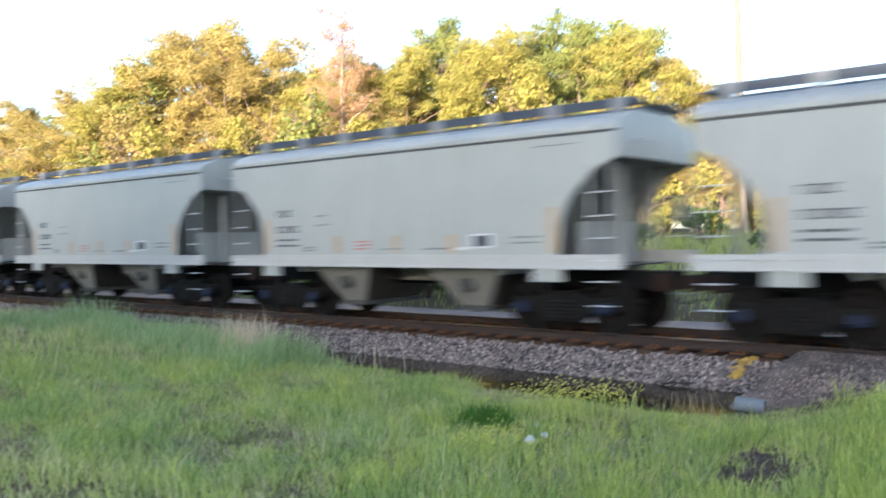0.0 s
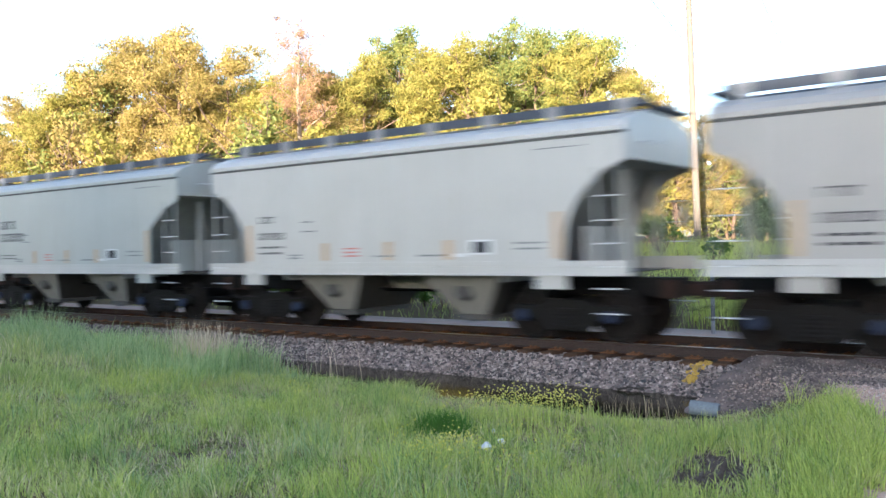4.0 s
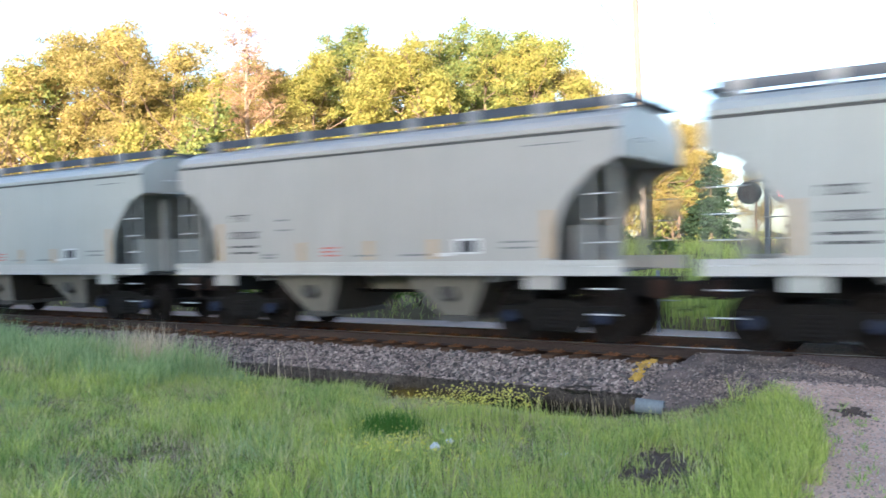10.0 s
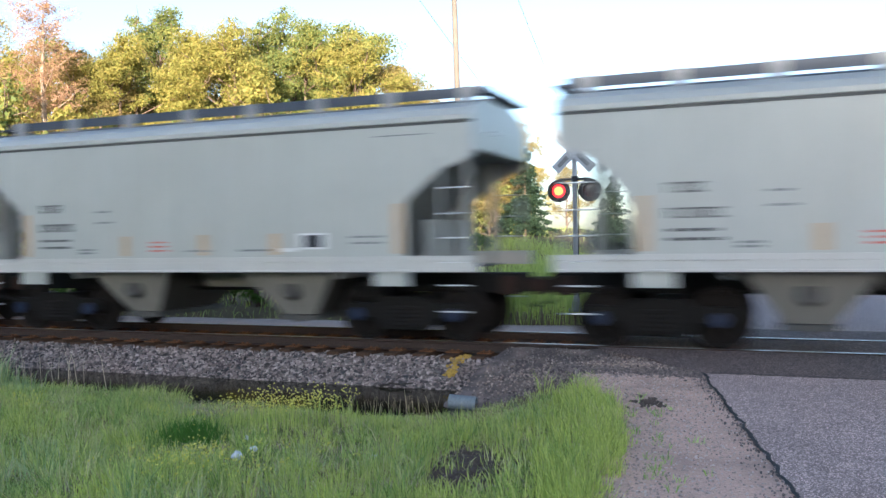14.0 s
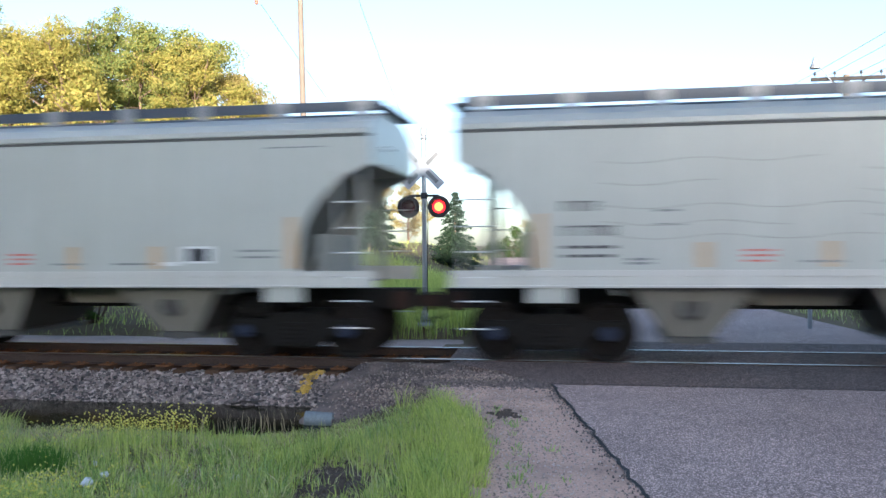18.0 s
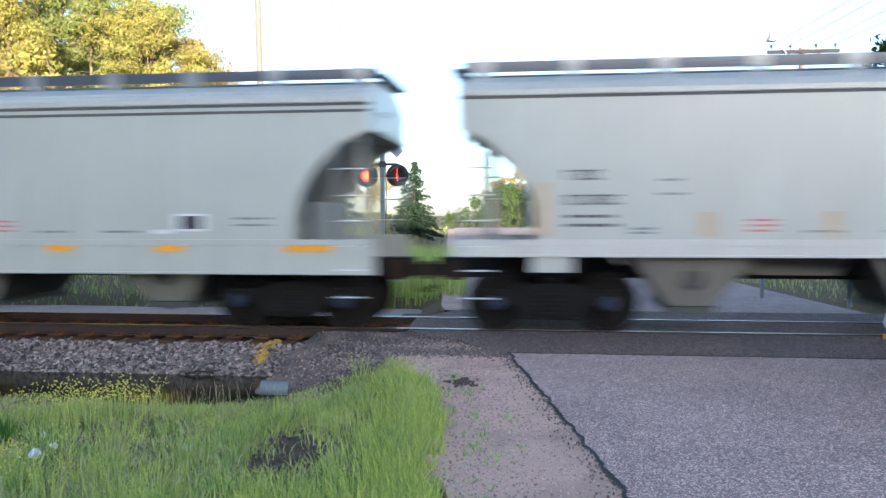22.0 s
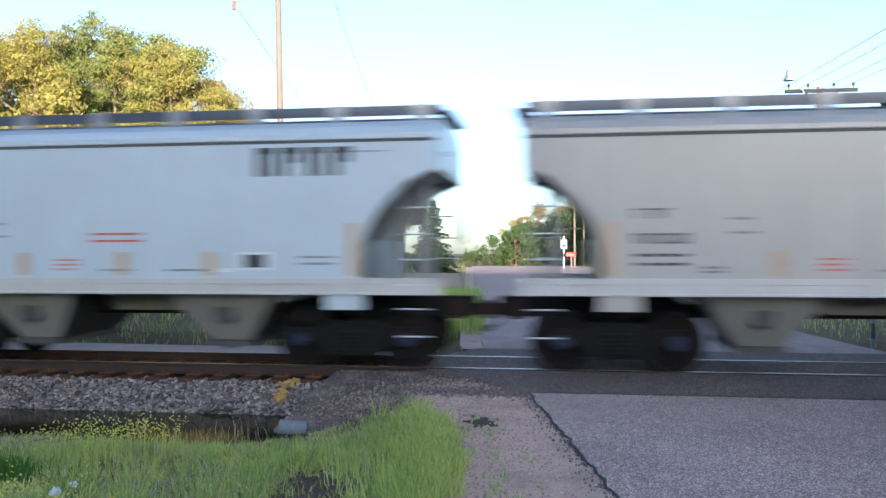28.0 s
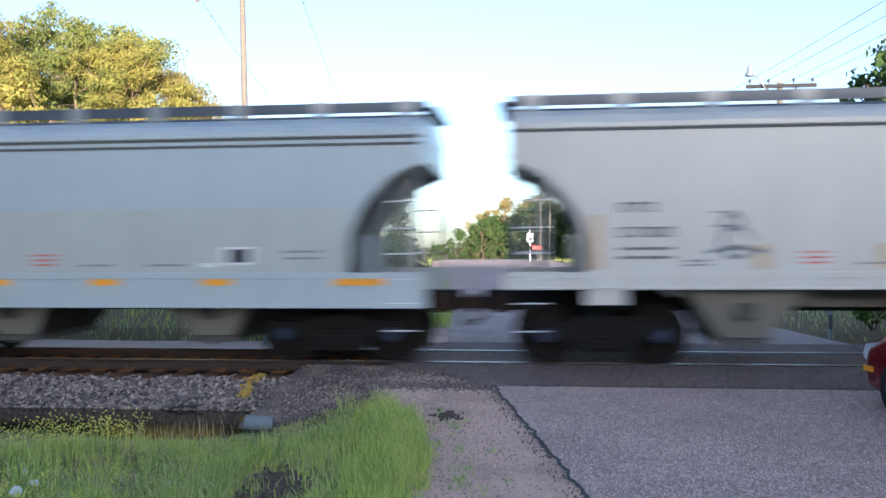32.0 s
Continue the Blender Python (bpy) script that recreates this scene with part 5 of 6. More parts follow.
def tufts_on_gravel(R):
    """Roots, heights and angles of single sprigs on the shoulder."""
    out, high, ways = [], [], []
    for y in R.uniform(4.6, 9.8, 46):
        x = road_left(y) - 1.05 + abs(R.normal()) * 0.22
        for _ in range(R.randint(4, 12)):
            a = R.uniform(0, 6.283)
            out.append((x + 0.03 * math.cos(a), y + 0.03 * math.sin(a), road_z(y)))
            high.append(R.uniform(0.03, 0.09))
            ways.append(a)
    return out, high, ways


def build_grass():
    R = np.random.RandomState(9)

    def bare(x, y):
        """How far the sod is thin here: matted straw and low weeds between the clumps."""
        v = -0.08 + 0.9 * noise.noise((x * 0.7, y * 1.0, 61.0)) + 0.5 * noise.noise((x * 1.9, y * 2.2, 62.0))
        v += 0.55 * math.exp(-((x + 3.9) / 0.7) ** 2 - ((y - 7.5) / 0.7) ** 2) + 0.7 * math.exp(-((x + 6.1) / 0.3) ** 2 - ((y - 8.7) / 0.35) ** 2)
        v += 0.4 * math.exp(-((x + 8.0) / 1.3) ** 2 - ((y - 4.9) / 0.7) ** 2)
        return v

    def dense(x, y, r):
        return r.uniform() < 0.85 - 1.5 * bare(x, y)

    def low(pts):
        p = np.array(pts)
        edge = 1.0 - 0.35 * np.clip((p[:, 1] - 8.6) / 1.6, 0, 1) * (p[:, 0] > -11.0)
        patch = np.array([0.95 + 0.75 * noise.noise((x * 0.7, y * 0.7, 20.0)) - 0.35 * max(0, bare(x, y)) for x, y, _ in pts])
        shore = np.array([0.45 + 0.55 * step(0.0, 1.0, 9.9 - 1.2 * math.exp(-((x + 4.75) / 0.9) ** 2) - y) if x > -7.5 else 1.0 for x, y, _ in pts])
        clear = np.array([1 - 0.6 * math.exp(-((x + 2.25) / 0.45) ** 2 - ((y - 6.75) / 0.55) ** 2) for x, y, _ in pts])
        return edge * shore * clear * np.clip(patch, 0.30, 1.5)

    def meadow(n, per, x0, x1, y0, y1, seed, height, w0, w1, mat, label, q=0.05, keep=dense, name="meadow_grass", lean=0.62):
        pts, k, ways = tufts(field_points(n, x0, x1, y0, y1, seed, keep), per, seed + 100, q)
        blades(name, pts, k * low(pts) * height, R.uniform(w0, w1, len(pts)), mat, label, "grass", seed + 1, lean, ways)

    def band(lo, hi):
        def keep(x, y, r):
            v = noise.noise((x * 1.5, y * 1.5, 41.0)) + 0.5 * noise.noise((x * 4.0, y * 4.0, 43.0)) + 0.22 * r.normal()
            return lo < v < hi and dense(x, y, r)
        return keep
    # short sod under the clumps
    sod = field_points(52000, -13, -1.0, 3.6, 11.2, 81, lambda x, y, r: r.uniform() < 0.9 - 0.7 * bare(x, y))
    blades("short_grass", sod, R.uniform(0.04, 0.12, len(sod)), R.uniform(0.006, 0.011, len(sod)), M["grass"], "short grass of the sod between taller clumps", "grass", 82, 0.9)
    for lo, hi, mat, h, sd in ((-2, -0.10, "grass_deep", 0.24, 1), (-0.25, 0.22, "grass", 0.21, 21), (0.05, 2, "grass_lush", 0.20, 31)):
        meadow(5600, 17, -13, -1.0, 3.6, 10.75, sd, h, 0.006, 0.012, M[mat], "meadow grass growing in clumps on uneven ground, " + {"grass_deep": "deep green", "grass": "mixed green and straw", "grass_lush": "yellow-green"}[mat], 0.045, band(lo, hi))
    meadow(1900, 9, -14, -3.5, 0.6, 3.7, 13, 0.26, 0.008, 0.013, M["grass"], "fresh green meadow grass near the gravel")
    meadow(4200, 9, -13, 1.2, -7, 3.7, 95, 0.24, 0.008, 0.013, M["grass"], "meadow grass in tufts along the gravel shoulder")
    meadow(5200, 13, -34, -12, 2.5, 11.1, 3, 0.32, 0.008, 0.016, M["grass"], "tall green meadow grass beside the track", 0.08)
    meadow(700, 26, -20, -10.5, 8.0, 10.4, 61, 0.46, 0.008, 0.014, M["grass_blue"], "rank tall grass on the ditch bank", 0.08, lambda x, y, r: noise.noise((x * 0.5, y * 0.6, 3.0)) > -0.25, "tall_grass", 0.35)
    meadow(1150, 15, -4.9, -1.0, 4.6, 11.2, 5, 0.27, 0.005, 0.010, M["grass_lush"], "tall bright green grass at the gravel's edge", 0.05, lambda x, y, r: r.uniform() < 0.62 + 0.9 * noise.noise((x * 1.1, y * 1.1, 2.0)) - 0.8 * math.exp(-((x + 3.9) / 0.7) ** 2 - ((y - 7.5) / 0.7) ** 2), "tall_grass", 0.30)
    rim = [(road_left(y) - 1.1 - 0.28 * step(8.6, 10.2, y) - 0.2 * step(7.6, 6.0, y) - abs(R.normal()) * 0.30, y) for y in R.uniform(4.6, 9.5, 800)]
    pts, k, ways = tufts([(x, y, road_z(y) - 0.03) for x, y in rim if in_field(x, y)], 12, 91, 0.04)
    blades("tall_grass", pts, k * 0.20, R.uniform(0.005, 0.010, len(pts)), M["grass_lush"], "bright green grass overhanging the gravel", "grass", 92, 0.5, ways)
    meadow(900, 14, -14, -1.2, 3.8, 10.2, 67, 0.22, 0.006, 0.011, M["grass_blue"], "cool green grass in loose tufts", 0.06, lambda x, y, r: noise.noise((x * 0.7, y * 0.7, 55.0)) > 0.0, "meadow_grass", 0.5)
    meadow(330, 16, -6.3, -4.0, 7.9, 9.4, 73, 0.25, 0.006, 0.011, M["grass_lush"], "leafy yellow-green growth round the field flowers", 0.05, lambda x, y, r: abs(y - 8.55 - 0.5 * (x + 5.0)) < 0.35, "tall_grass", 0.35)
    # low broad-leaved weeds in the thin places
    w_at = field_points(9000, -12, -1.2, 4.0, 10.4, 85, lambda x, y, r: r.uniform() < 0.25 + 1.2 * bare(x, y))
    weed, turn_ = [], []
    for x, y, z in w_at:
        for a in R.uniform(0, 6.283, 5):
            weed.append((x + 0.012 * math.cos(a), y + 0.012 * math.sin(a), z + 0.02))
            turn_.append(a)
    blades("low_weeds", weed, R.uniform(0.035, 0.085, len(weed)), R.uniform(0.016, 0.030, len(weed)), M["weed"], "low broad-leaved weeds between the grass clumps", "weeds", 86, 1.1, turn_)
    # straw lying flat between the tufts, and patches of last year's stalks
    mat_ = field_points(30000, -14, -1.0, 2.6, 10.2, 70, lambda x, y, r: r.uniform() < 0.55 + 0.8 * noise.noise((x * 0.8, y * 0.8, 31.0)))
    blades("straw", [(x, y, z + 0.03) for x, y, z in mat_], R.uniform(0.03, 0.07, len(mat_)), R.uniform(0.004, 0.008, len(mat_)), M["grass_dry"], "dry straw lying between the grass tufts", "straw", 71, 3.2)
    old = field_points(26000, -15, -1.5, 3.0, 9.6, 75, lambda x, y, r: bare(x, y) > 0.12)
    blades("straw", [(x, y, z + 0.05) for x, y, z in old], R.uniform(0.05, 0.12, len(old)), R.uniform(0.004, 0.007, len(old)), M["straw"], "matted pale straw of last year's grass", "straw", 76, 2.2)
    dry = field_points(12000, -16, -1.0, 3.8, 10.2, 7, lambda x, y, r: noise.noise((x * 0.8, y * 0.8, 31.0)) > 0.16)
    blades("dry_grass", dry, R.uniform(0.08, 0.26, len(dry)), R.uniform(0.003, 0.007, len(dry)), M["grass_dry"], "dry straw-coloured grass among the green", "grass", 8, 0.9)
    reeds = [(-13.2 + R.normal() * 0.45, 10.05 + R.normal() * 0.2, -0.45) for _ in range(420)] + [(x, 10.2 + R.normal() * 0.2, -0.52) for x in R.uniform(-20, -9, 130)]
    blades("dry_reeds", reeds, np.r_[R.uniform(0.55, 1.05, 420), R.uniform(0.35, 0.85, 130)], R.uniform(0.006, 0.011, 550), M["reed"], "clump of pale dry reeds on the ditch bank", "reeds", 10, 0.25)
    sprigs, sk, sw = tufts_on_gravel(R)
    blades("gravel_weeds", sprigs, sk, R.uniform(0.006, 0.011, len(sprigs)), M["grass_deep"], "sparse green sprigs on the gravel shoulder", "weeds", 88, 0.9, sw)
    # dark green tuft and stalks at the water
    tuft = [(-5.52 + R.normal() * 0.17, 7.45 + R.normal() * 0.15, -0.42) for _ in range(900)]
    blades("dark_tuft", tuft, R.uniform(0.18, 0.40, 900), R.uniform(0.006, 0.011, 900), M["grass_dark"], "dense dark green tuft of grass", "grass", 11, 0.35)
    stalks = [(x, 10.3 + R.normal() * 0.15, -0.60) for x in R.uniform(-5.2, -3.9, 60)]
    blades("dry_stalks", stalks, R.uniform(0.15, 0.35, 60), R.uniform(0.004, 0.007, 60), M["grass_dry"], "dry stalks standing in the ditch", "grass", 12, 0.3)

    # yellow flowers: stems with small heads
    def flowers(cx, cy, sx, sy, n, tall, seed):
        r = np.random.RandomState(seed)
        root, V, F = [], [], []
        for _ in range(n):
            x, y = cx + r.normal() * sx, cy + r.normal() * sy
            if not in_field(x, y) or ground_z(x, y) < -0.55:
                continue
            z, h = ground_z(x, y), tall * r.uniform(0.6, 1.15)
            root.append((x, y, z, h))
            for _ in range(r.randint(2, 5)):
                c = np.array((x + r.normal() * 0.035, y + r.normal() * 0.035, z + h * r.uniform(0.82, 1.05)))
                s = r.uniform(0.007, 0.013)
                i = len(V)
                V += [tuple(c + np.array(d) * s) for d in ((1, 0, 0), (0, 1, 0), (-1, 0, 0), (0, -1, 0), (0, 0, 0.8), (0, 0, -0.8))]
                F += [(i + a, i + b, i + t) for a, b in ((0, 1), (1, 2), (2, 3), (3, 0)) for t in (4, 5)]
        if not root:
            return
        blades("flower_stems", [p[:3] for p in root], [p[3] for p in root], [0.008] * len(root), M["grass_lush"], "green stems of yellow field flowers", "flowers", seed, 0.15)
        ob = raw("yellow_flowers", V, F, M["flower"])
        tagged(ob, "cluster of small yellow field flowers", "flowers", kind="stuff")
    flowers(-4.35, 6.0, 0.34, 0.30, 120, 0.34, 41)
    for k in range(6):
        flowers(-5.50 + 0.21 * k, 7.95 + 0.11 * k, 0.16, 0.14, 40 if k > 1 else 18, 0.42, 142 + k)
    flowers(-8.15, 7.80, 0.13, 0.12, 26, 0.36, 43)
    flowers(-6.4, 8.2, 0.30, 0.22, 12, 0.28, 44)
    flowers(-3.9, 7.4, 0.5, 0.4, 14, 0.14, 45)

    # beyond the track: rank grass on the bank, roadside grass, growth seen under the cars
    def beyond(n, x0, x1, y0, y1, seed, h0, h1, mat, label):
        r = np.random.RandomState(seed)
        pts = []
        for x, y in zip(r.uniform(x0, x1, n), y0 + (y1 - y0) * r.uniform(size=n) ** 1.3):
            l, q = road_left(y) - 0.5, road_right(y) + 0.5
            if l < x < q or (y < 22 and r.uniform() < 0.7):
                continue
            pts.append((x, y, ground_z(x, y) - 0.03))
        k = np.array([(0.75 + 0.6 * noise.noise((x * 0.4, y * 0.4, 5.0))) * (0.38 + 0.62 * step(20, 29, y)) for x, y, _ in pts])
        blades("rank_grass", pts, r.uniform(h0, h1, len(pts)) * np.clip(k, 0.4, 1.3), r.uniform(0.012, 0.028, len(pts)), mat, label, "grass", seed + 1, 0.75)
    beyond(30000, -30, -2.5, 18.8, 36, 51, 0.35, 0.95, M["grass_lush"], "rank green grass and weeds on the bank beyond the track")
    weeds = [(x, y, ground_z(x, y) - 0.03) for x, y in zip(R.uniform(-7.0, -1.7, 9000), R.uniform(18.8, 31.0, 9000)) if x < road_left(y) + 0.1]
    blades("rank_grass", weeds, R.uniform(0.40, 1.10, len(weeds)), R.uniform(0.012, 0.024, len(weeds)), M["grass_lush"], "lush weeds beside the crossing signal", "grass", 59, 0.35)
    beyond(9000, -70, -30, 18.8, 40, 53, 0.4, 1.0, M["grass"], "rank green grass before the wood")
    beyond(14000, 4.5, 32, 18.8, 40, 55, 0.25, 0.8, M["grass"], "green roadside grass beyond the track")
    beyond(6000, -14, 30, 36, 75, 57, 0.2, 0.5, M["grass_lush"], "short green grass along the road beyond")


M["grass_deep"] = varied("deep_green_grass", [(0.14, 0.24, 0.06), (0.42, 0.55, 0.16), (0.60, 0.72, 0.24), (0.22, 0.34, 0.10), (0.52, 0.62, 0.25)], 0.55, "Island", 0.45)
M["straw"] = varied("matted_straw", [(0.38, 0.29, 0.20), (0.68, 0.56, 0.42), (0.24, 0.17, 0.12), (0.85, 0.73, 0.57)], 0.85, "Island", 0.15)
M["weed"] = varied("weed_leaves", [(0.16, 0.24, 0.07), (0.26, 0.33, 0.10), (0.20, 0.22, 0.09), (0.32, 0.36, 0.14)], 0.7, "Island", 0.35)
M["reed"] = varied("pale_dry_reeds", [(0.62, 0.52, 0.38), (0.74, 0.64, 0.48), (0.56, 0.46, 0.33)], 0.8, "Island", 0.2)
M["grass_blue"] = varied("cool_green_grass", [(0.22, 0.34, 0.14), (0.44, 0.57, 0.27), (0.58, 0.68, 0.36)], 0.55, "Island", 0.45)
M["grass_lush"] = varied("lush_grass", [(0.28, 0.38, 0.09), (0.60, 0.69, 0.16), (0.78, 0.83, 0.25), (0.40, 0.49, 0.13), (0.66, 0.71, 0.25)], 0.55, "Island", 0.45)
M["grass_dark"] = varied("dark_tuft_grass", [(0.07, 0.17, 0.03), (0.12, 0.26, 0.045), (0.09, 0.20, 0.035)], 0.6, "Island", 0.35)
build_grass()


def shrub_model(r, h, n, mat, seed, label):
    rnd = random.Random(seed)
    root = thing("shrub", label, "shrub")
    bm = B()
    blobs = []
    for k in range(7):
        a, q = rnd.uniform(0, 6.28), rnd.uniform(0.2, 0.8) * r
        e = (math.cos(a) * q, math.sin(a) * q, h * rnd.uniform(0.45, 0.85))
        limb_path(bm, (0, 0, -0.1), e, 0.03, 0.01, 0.1, rnd, 2)
        blobs.append((*e, r * rnd.uniform(0.35, 0.55)))
    part("stems", bm, M["bark"], root)
    again("foliage", leaf_mesh("foliage", blobs, n, 0.07, M[mat], seed), root)
    return root


# ---- brush beyond the track ----
def build_brush():
    rnd = random.Random(77)
    mods = [shrub_model(0.9, 1.2, 900, "leaf_brush", 81, "leafy green shrub on the bank"), shrub_model(0.7, 0.9, 700, "leaf_brush", 82, "low green shrub on the bank")]
    for x, y in [(-17, 27), (-14.5, 30), (-20, 29), (-12.5, 31.5), (-23, 30), (-9.5, 29), (-26, 33), (-18.5, 33), (-29, 33), (-15.5, 26), (-12.5, 19.6), (-16.5, 19.5), (-21, 19.2), (8.4, 20.0), (10.2, 20.5), (12.5, 21), (15.0, 22), (-33, 34), (-37, 34), (-42, 35), (17.0, 26.0), (-24.5, 21.0)]:
        plant(rnd.choice(mods), x, y, rnd.uniform(0.7, 1.3), rnd.uniform(0, 360))
    for k in range(46):
        x = -34 + 29.5 * (k + rnd.uniform(-0.4, 0.4)) / 45 if k < 34 else 7.6 + 0.9 * (k - 34) + rnd.uniform(-0.3, 0.3)
        plant(rnd.choice(mods), x, 19.5 + rnd.uniform(-0.2, 0.7), rnd.uniform(0.35, 0.62), rnd.uniform(0, 360))
    for mod in mods:
        for o in (*mod.children_recursive, mod):
            bpy.data.objects.remove(o)


build_brush()


# ---- crossing signal ----
def build_signal():
    sig = thing("crossing_signal", "railway crossing signal with crossbuck and two red flashing lamps", "signal")
    sig.location = (-3.90, 19.3, -0.05)
    bm = B()
    tube(bm, (0, 0, 0), (0, 0, 4.35), 0.055, 0.055, 12)
    part("mast", bm, M["galv"], sig, "galvanised mast")
    bm = B()
    lathe(bm, [(0.20, 0), (0.20, 0.04), (0.12, 0.10), (0.08, 0.30), (0.065, 0.34)], 14)
    part("base", bm, M["galv"], sig)
    bm = B()
    lathe(bm, [(0.06, 4.34), (0.09, 4.36), (0.05, 4.42), (0.075, 4.46), (0.075, 4.62), (0.03, 4.65)], 12)
    part("bell", bm, M["galv"], sig, "grey bell on the mast's top")
    for s in (-1, 1):
        bm = B()
        box(bm, -0.61, 0.61, -0.008, 0.008, -0.115, 0.115)
        o = part("crossbuck_blade", bm, M["sign_white"], sig, "white reflective blade")
        o.matrix_basis = pose(0, -0.075 - 0.02 * (s > 0), 3.68, 0, 45 * s, 0)
        l = B()
        for x0, w in ((-0.50, 0.30), (0.12, 0.36)):
            box(l, x0, x0 + w, -0.0125, -0.009, -0.045, 0.045)
        part("blade_lettering", l, M["mark_grey"], o)["kind"] = "stuff"
    for z in (3.50, 3.86):
        bm = B()
        lathe(bm, [(0.07, z - 0.03), (0.075, z - 0.02), (0.075, z + 0.02), (0.07, z + 0.03)], 12)
        part("clamp", bm, M["galv"], sig)
    bm = B()
    tube(bm, (-0.36, -0.02, 3.03), (0.36, -0.02, 3.03), 0.03, 0.03, 8)
    lathe(bm, [(0.08, 2.96), (0.085, 3.10)], 10)
    part("lamp_arm", bm, M["black"], sig, "black lamp arm")
    lenses = []
    for s in (-1, 1):
        face = pose(s * 0.36, -0.06, 2.77, 90, 0, 8)
        bm = B()
        lathe(bm, [(0.255, -0.006), (0.26, 0.0), (0.255, 0.006)], 28)
        bk = part("backing_disc", bm, M["black"], sig, "round black backing")
        bk.matrix_basis = face
        bm = B()
        lathe(bm, [(0.06, -0.16), (0.15, -0.12), (0.165, -0.01)], 18)
        part("lamp_housing", bm, M["black"], bk)
        bm = B()
        n = 16
        rows = []
        for z in (0.008, 0.30):
            rows.append([bm.verts.new((0.175 * math.cos(a), 0.175 * math.sin(a), z if z < 0.1 else 0.10 + 0.20 * max(0, math.sin(a)) ** 0.6)) for a in np.linspace(-0.35, math.pi + 0.35, n)])
        for k in range(n - 1):
            bm.faces.new((rows[0][k], rows[0][k + 1], rows[1][k + 1], rows[1][k]))
        bmesh.ops.solidify(bm, geom=list(bm.faces), thickness=0.006)
        part("hood", bm, M["black"], bk)
        bm = B()
        lathe(bm, [(0.140, 0.0), (0.150, 0.004), (0.115, 0.014), (0.10, 0.016), (0.05, 0.019), (0.004, 0.020)], 24)
        lathe(bm, [(0.05, -0.020), (0.12, -0.014), (0.150, -0.004), (0.140, 0.0)], 24)
        for f in bm.faces:
            c = f.calc_center_median()
            f.material_index = 1 if c.z <= 0 else 2 if math.hypot(c.x, c.y) < 0.088 else 0
        ln = part("lens", bm, M["lens_lit"], bk, "red lens")
        ln.data.materials.append(M["lens_dark"])
        ln.data.materials.append(M["lens_core"])
        ln.location.z = 0.02
        lenses.append(ln)
        bm = B()
        tube(bm, (s * 0.36, -0.02, 3.03), (s * 0.36, 0.03, 2.90), 0.02, 0.02, 6)
        part("lamp_bracket", bm, M["black"], sig)
    bm = B()
    bent(bm, [(0.075, -0.05, 2.95), (0.10, -0.05, 2.4), (0.075, -0.05, 1.6), (0.07, -0.05, 0.3)], 0.012, 5)
    part("conduit", bm, M["black"], sig)
    return lenses


signal_lenses = build_signal()


# ---- poles and wires ----
def wire(name, a, b, sag, r=0.012, n=14):
    bm = B()
    a, b = Vector(a), Vector(b)
    pts = [a.lerp(b, k / n) - Vector((0, 0, sag * 4 * (k / n) * (1 - k / n))) for k in range(n + 1)]
    bent(bm, pts, r, 4)
    tagged(part(name, bm, M["wire"]), "thin sagging overhead wire", "wire", "overhead wires")


def insulator(parent, p, flip=1):
    bm = B()
    x, y, z = p
    prof = []
    for k in range(4):
        prof += [(0.035, z + flip * (0.10 * k)), (0.10, z + flip * (0.10 * k + 0.02)), (0.085, z + flip * (0.10 * k + 0.06))]
    prof.append((0.02, z + flip * 0.42))
    lathe(bm, prof if flip > 0 else prof[::-1], 10, pose(x, y, 0))
    part("insulator", bm, M["glass_ins"], parent, "brown glazed insulator")


def build_tall_pole():
    p = thing("power_pole", "tall weathered power pole with slanted arms, sunlit", "power pole")
    p.matrix_world = pose(-12.2, 35.0, ground_z(-12.2, 35.0), 0, -1.0, 0)
    bm = B()
    tube(bm, (0, 0, -0.2), (0, 0, 13.8), 0.155, 0.11, 14)
    part("shaft", bm, M["pole"], p)
    for s in (-1, 1):
        bm = B()
        a, b = Vector((s * 0.05, 0, 11.73)), Vector((s * 1.0, 0, 12.33))
        tube(bm, a, b, 0.05, 0.05, 6)
        part("brace", bm, M["arm_wood"], p)
        bm = B()
        box(bm, -1.05, 1.05, -0.06, 0.06, -0.07, 0.07)
        o = part("cross_arm", bm, M["arm_wood"], p, "reddish wooden arm")
        o.matrix_basis = pose(s * 1.05, -0.14, 12.03, 0, s * 24, 0) if s < 0 else pose(s * 1.05, -0.14, 12.53, 0, -24, 0)
        insulator(p, (s * 1.95, -0.14, 11.50 if s < 0 else 12.78), -1)
    bm = B()
    lathe(bm, [(0.15, 11.48), (0.16, 11.50), (0.16, 11.66), (0.15, 11.68)], 12)
    part("yellow_band", bm, M["flag"], p, "yellow band")
    x, y, z = -12.2, 35.0, ground_z(-12.2, 35.0)
    for dx, dz in ((-1.95, 11.06), (2.0, 12.30)):
        wire("power_wire", (x + dx, y - 0.1, z + dz), (x + dx - 13.0, y + 90, z + dz - 2.0), 1.2, 0.010)


M["arm_wood"] = mottled("reddish_arm_wood", (0.22, 0.11, 0.06), (0.36, 0.20, 0.12), 10, 2, 0.85)
build_tall_pole()


